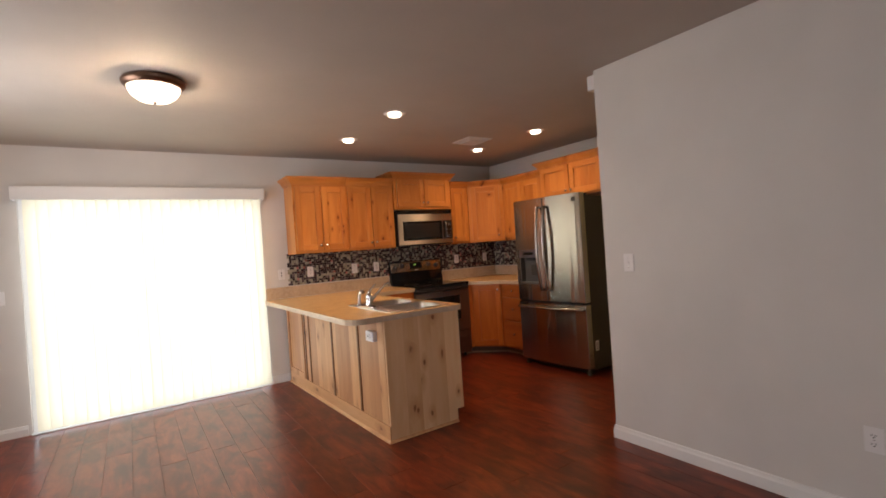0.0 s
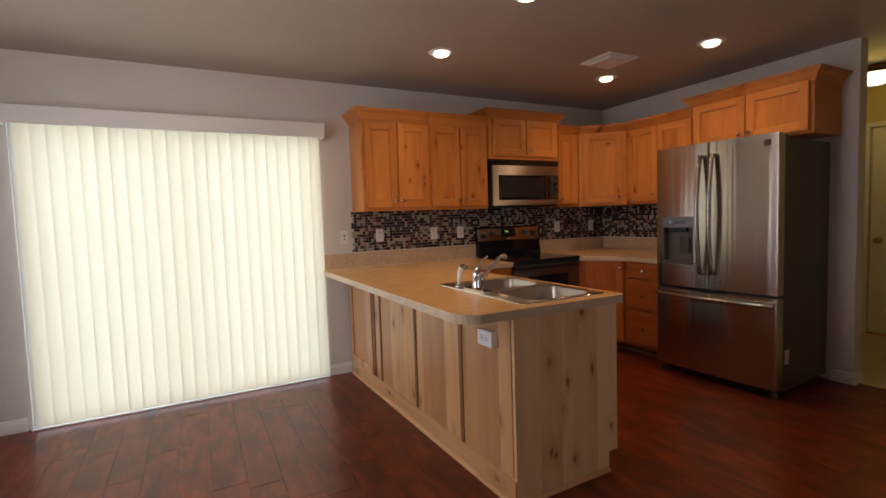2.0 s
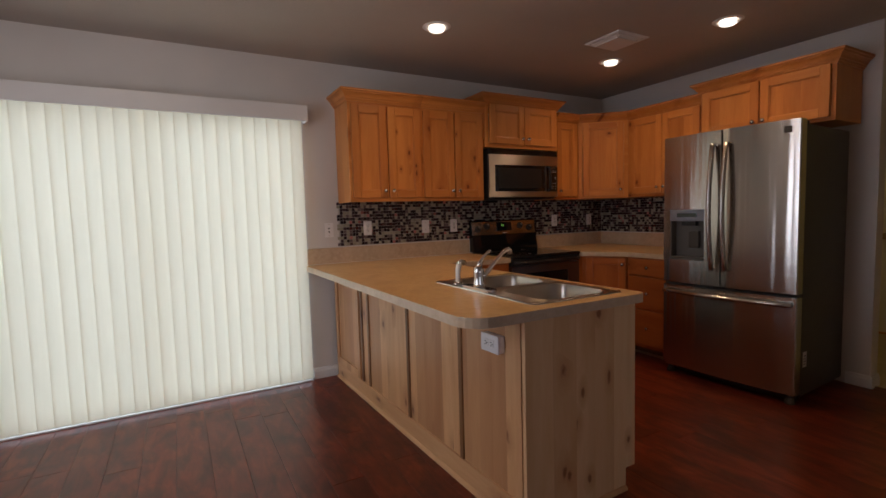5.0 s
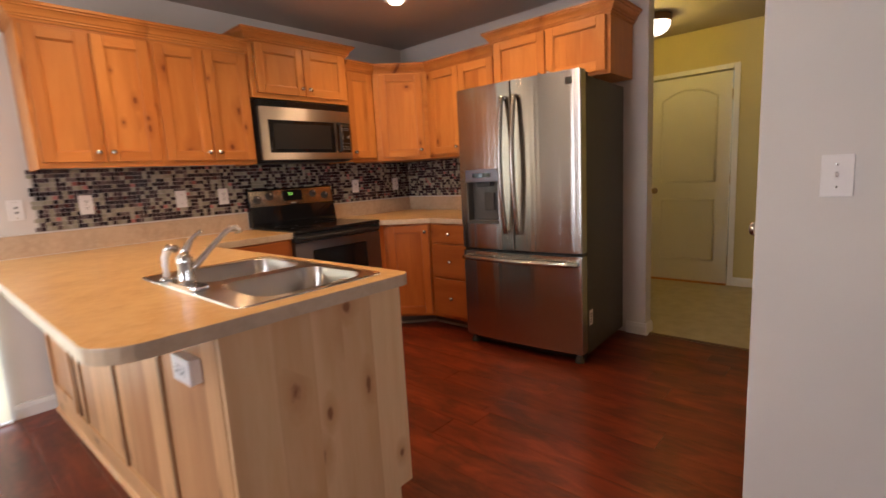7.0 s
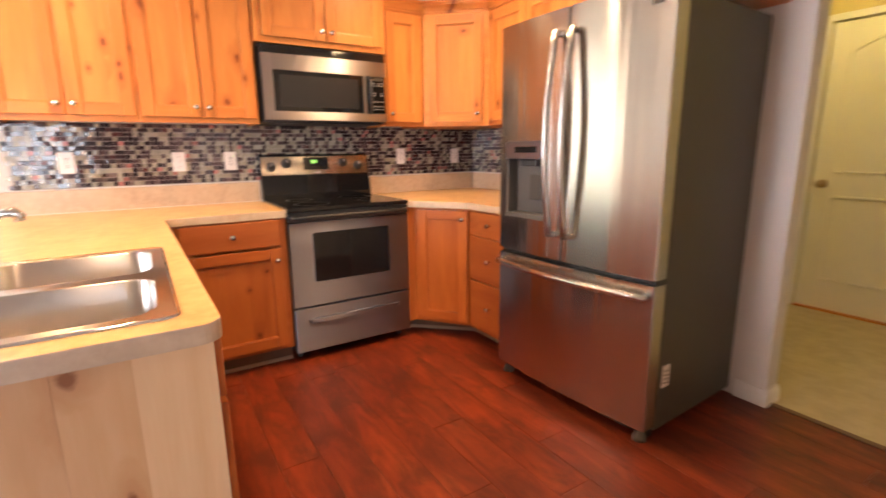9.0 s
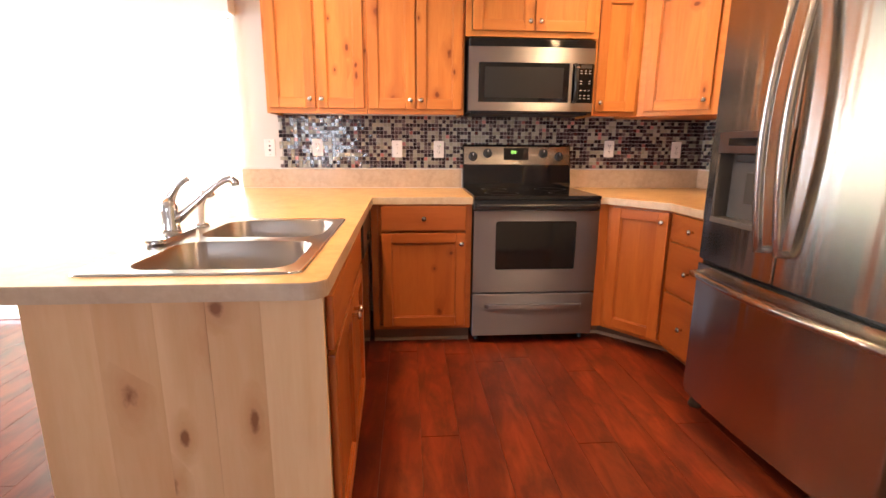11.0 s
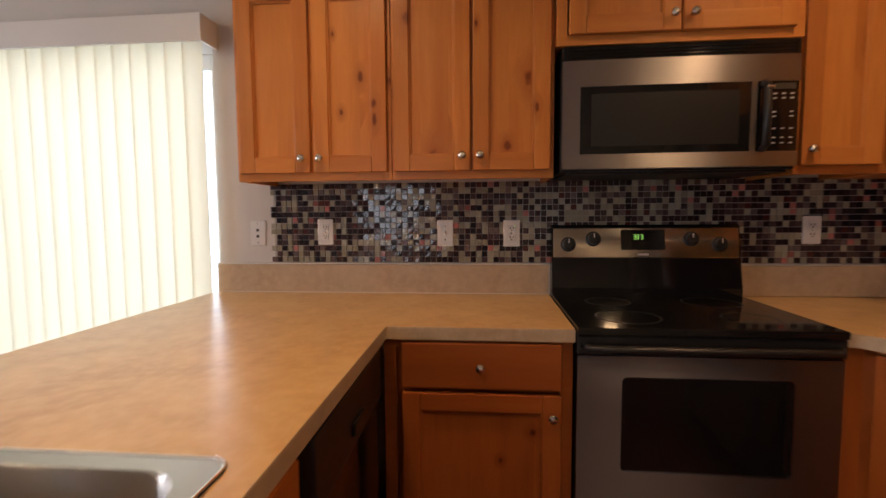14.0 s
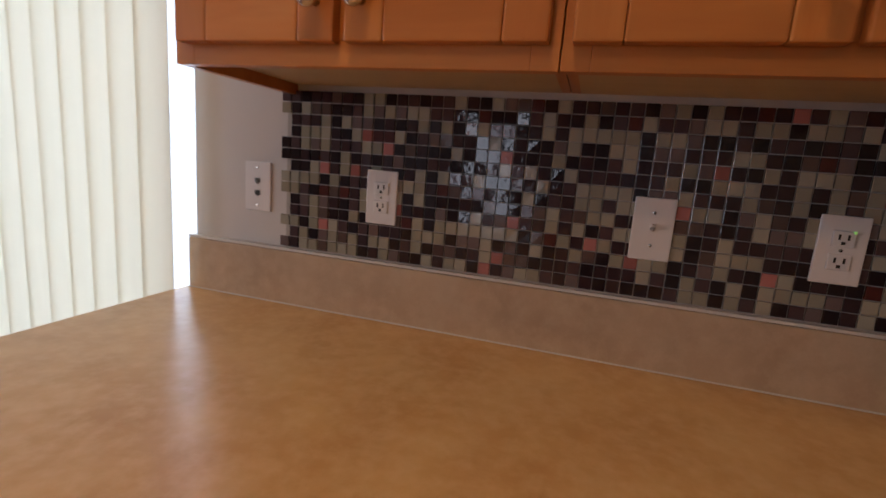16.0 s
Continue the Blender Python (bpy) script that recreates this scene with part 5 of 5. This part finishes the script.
def fridge_panel(y0, y1, z0, z1, back=0.075, n=36):
    """A bowed door between y0 and y1 (both negative), rounded at its outer edges."""
    d = 0.006 if y1 > y0 else -0.006
    ys = [y0 + d + (y1 - y0 - 2 * d) * i / n for i in range(n + 1)]
    round_in = [(front_x(y0) + 0.008, y0), (front_x(y0) + 0.0025, y0 + d * 0.3)]
    round_out = [(front_x(y1) + 0.0025, y1 - d * 0.3), (front_x(y1) + 0.008, y1)]
    loop = [(back, y0)] + round_in + [(front_x(y), y) for y in ys] + round_out + [(back, y1)]
    return prism(loop, z0, z1, bev=0.002)


part("body", block((0.082, -FW + 0.004, 0.045), (0.748, -0.004, 1.785), 0.006), fridge_side, fridge, "dark grey textured cabinet sides")
DY0, DY1, DZ0, DZ1 = -0.060, -0.330, 0.895, 1.270
bm = fridge_panel(-0.002, FSPLIT + 0.003, DZ1, 1.815)
for y0, y1, z0, z1 in ((-0.002, DY0, DZ0, DZ1), (DY1, FSPLIT + 0.003, DZ0, DZ1)):
    pts = [(front_x(y0 + (y1 - y0) * i / 3), y0 + (y1 - y0) * i / 3) for i in range(4)]
    g = prism([(0.075, y0)] + pts + [(0.075, y1)], z0, z1)
    me = bpy.data.meshes.new("tmp")
    g.to_mesh(me)
    g.free()
    bm.from_mesh(me)
    bpy.data.meshes.remove(me)
g = fridge_panel(-0.002, FSPLIT + 0.003, 0.722, DZ0)
me = bpy.data.meshes.new("tmp")
g.to_mesh(me)
g.free()
bm.from_mesh(me)
bpy.data.meshes.remove(me)
part("door", bm, steel, fridge, "stainless door with water dispenser", smooth=False)
disp = part("dispenser", block((-0.014, DY1, 1.185), (0.070, DY0, DZ1), 0.003), steel_range, fridge, "steel dispenser control panel")
part("recess_back", block((0.055, DY1, DZ0), (0.070, DY0, 1.1845), 0.002), dispenser_grey, fridge, "dark recess back wall")
for ya, yb in ((DY1, DY1 + 0.012), (DY0 - 0.012, DY0)):
    part("recess_side", block((-0.010, ya, DZ0 + 0.0225), (0.0545, yb, 1.1845), 0.002), dispenser_grey, fridge)
part("drip_tray", block((-0.014, DY1, DZ0), (0.0545, DY0, DZ0 + 0.022), 0.002), dispenser_grey, fridge, "dark drip tray")
off = Matrix.Translation(-HOME[fridge])
part("dispenser_display", block((-0.016, DY1 + 0.06, 1.215), (-0.011, DY0 - 0.06, 1.245), 0.001), black_gloss, disp, "black dispenser display", m=off)
part("dispenser_paddle", block((0.028, -0.262, 0.985), (0.050, -0.185, 1.110), 0.006), fridge_side, disp, m=off)
part("dispenser_spout", block((0.008, -0.250, 1.150), (0.050, -0.140, 1.184), 0.006), black_plastic, disp, m=off)
part("door", fridge_panel(FSPLIT - 0.003, -FW + 0.002, 0.722, 1.815), steel, fridge, "stainless door, smooth and bowed")
part("freezer_drawer", fridge_panel(-0.002, -FW + 0.002, 0.070, 0.700), steel, fridge, "stainless freezer drawer front")
part("gasket", blocks([((0.020, -FW + 0.008, 0.702), (0.078, -0.008, 0.720)), ((0.020, FSPLIT - 0.002, 0.722), (0.076, FSPLIT + 0.002, 1.800))]), black_plastic, fridge, "black door seal")


def bar_handle(p0, p1, rise, n=14):
    p0, p1 = Vector(p0), Vector(p1)
    pts = [p0 + Vector((0.045, 0, 0))]
    for i in range(n + 1):
        t = i / n
        pts.append(p0.lerp(p1, t) - Vector((rise * math.sin(math.pi * t), 0, 0)))
    pts.append(p1 + Vector((0.045, 0, 0)))
    return tube(pts, 0.0165, 14)


part("handle", bar_handle((-0.060, FSPLIT + 0.045, 0.845), (-0.060, FSPLIT + 0.045, 1.712), 0.042), steel, fridge, "long bowed steel handle", smooth=True)
part("handle", bar_handle((-0.060, FSPLIT - 0.045, 0.845), (-0.060, FSPLIT - 0.045, 1.712), 0.042), steel, fridge, "long bowed steel handle", smooth=True)
part("freezer_handle", bar_handle((-0.040, -0.035, 0.655), (-0.040, -FW + 0.035, 0.655), 0.040), steel, fridge, "long bowed steel handle", smooth=True)
part("grille", block((0.060, -FW + 0.02, 0.012), (0.100, -0.02, 0.062), 0.003), black_plastic, fridge)
for fy in (-0.045, -FW + 0.045):
    part("foot", lathe([(0, 0), (0.030, 0), (0.030, 0.016), (0.022, 0.034), (0.014, 0.048), (0, 0.048)], 16, Matrix.Translation((0.045, fy, 0))), fridge_side, fridge, "grey levelling foot")
    part("hinge_cover", block((0.020, fy - 0.035, 1.786), (0.130, fy + 0.035, 1.808), 0.006), fridge_side, fridge)
part("badge", block((front_x(-0.835) - 0.003, -0.858, 1.735), (front_x(-0.835) + 0.004, -0.815, 1.775), 0.001), fridge_side, fridge, "small square badge")
st = part("sticker", block((0.110, -FW + 0.0036, 0.235), (0.165, -FW + 0.0026, 0.335)), white_plastic, fridge, "white rating sticker")
part("print_bars", blocks([((0.122, -FW + 0.0025, 0.25 + 0.018 * k), (0.155, -FW + 0.0019, 0.258 + 0.018 * k)) for k in range(4)]), label_ink, st, m=off)

# ---- floor planks ----
PLW = 0.163
floor = structure("floor", block((WEST - 0.1, SOUTH - 0.1, -0.08), (1.80, 0.13, -0.006)), sub_floor, "dark cherry laminate plank floor", "floor")
rp = random.Random(11)
plank_bm = block((-PLW / 2 + 0.0007, -0.5, -0.010), (PLW / 2 - 0.0007, 0.5, 0.0), 0.0)
top_edges = [e for e in plank_bm.edges if all(v.co.z > -0.001 for v in e.verts)]
bmesh.ops.bevel(plank_bm, geom=top_edges, offset=0.0004, segments=1, affect="EDGES")
plank_mesh = mesh_of("plank", plank_bm, plank_mat)
x = 1.785 - PLW / 2
while x > WEST - 0.05:
    y = 0.10 + rp.uniform(0.0, 1.0)
    while y > SOUTH:
        ln = 1.25
        y1 = max(y - ln, SOUTH - 0.05)
        y0 = min(y, 0.12)
        if y0 - y1 > 0.05:
            ob = new("plank", plank_mesh)
            ob.parent = floor
            ob.matrix_basis = Matrix.Translation((x, (y0 + y1) / 2, rp.uniform(-0.0002, 0.0002))) @ Matrix.Diagonal((1, y0 - y1 - 0.002, 1, 1))
        y -= ln
    x -= PLW

# ---- mosaic backsplash ----
splash = structure("backsplash", blocks([((-1.238, -0.0055, CT + 0.135), (1.7445, -0.0005, 1.400)), ((1.7445, -1.372, CT + 0.135), (1.7495, -0.0055, 1.400))]), grout, "glass mosaic backsplash in brown, beige and copper", "backsplash")
PITCH = 0.0252
TZ0 = CT + 0.1375
N_ROWS = 14
TS = 0.0230
tile_bm = block((-TS / 2, -0.0035, -TS / 2), (TS / 2, 0.001, TS / 2))
bmesh.ops.bevel(tile_bm, geom=[e for e in tile_bm.edges if all(v.co.y < 0 for v in e.verts)], offset=0.0010, segments=2, affect="EDGES")
tile_mesh = mesh_of("tile", tile_bm, tile_piece_mat)
rt = random.Random(5)
NEAR_COLS = 21
for c in range(NEAR_COLS):
    for r in range(N_ROWS):
        tx = -1.252 + PITCH * (c + 0.5)
        if c == 0 and r in (1, 3, 4, 7, 10, 11):
            continue
        ob = new("tile", tile_mesh)
        ob.parent = splash
        ob.matrix_basis = pose(tx, -0.006 - rt.uniform(0, 0.0004), TZ0 + PITCH * (r + 0.5), rt.uniform(-1.9, 1.9), 0, rt.uniform(-1.9, 1.9))
verts, faces = [], []
b = TS / 2
for wall in ("north", "east"):
    n = 119 if wall == "north" else 53
    for c in range(NEAR_COLS if wall == "north" else 0, n):
        for r in range(N_ROWS):
            z = TZ0 + PITCH * (r + 0.5)
            if wall == "north":
                tx = -1.252 + PITCH * (c + 0.5)
                if tx > 1.735:
                    continue

                def put(u, w, d):
                    return (tx + u, -0.006 - d, z + w)
            else:
                ty = -0.016 - PITCH * (c + 0.5)

                def put(u, w, d):
                    return (1.744 - d, ty + u, z + w)
            k = len(verts)
            tilt = [rt.uniform(-0.0005, 0.0005) for _ in range(4)]
            for s, d in ((b, 0.0), (b, 0.0031), (b - 0.0007, 0.0036)):
                for q, (u, w) in enumerate(((-s, -s), (s, -s), (s, s), (-s, s))):
                    verts.append(put(u, w, d + (tilt[q] if d else 0)))
            for lvl in (0, 4):
                for q in range(4):
                    p2 = (q + 1) % 4
                    faces.append((k + lvl + q, k + lvl + p2, k + lvl + 4 + p2, k + lvl + 4 + q))
            faces.append((k + 8, k + 9, k + 10, k + 11))
rest = bpy.data.meshes.new("mosaic_tiles")
rest.from_pydata(verts, [], faces)
rest.materials.append(tile_joined_mat)
ob = new("mosaic_tiles", rest)
ob.parent = splash
ob["kind"] = "stuff"
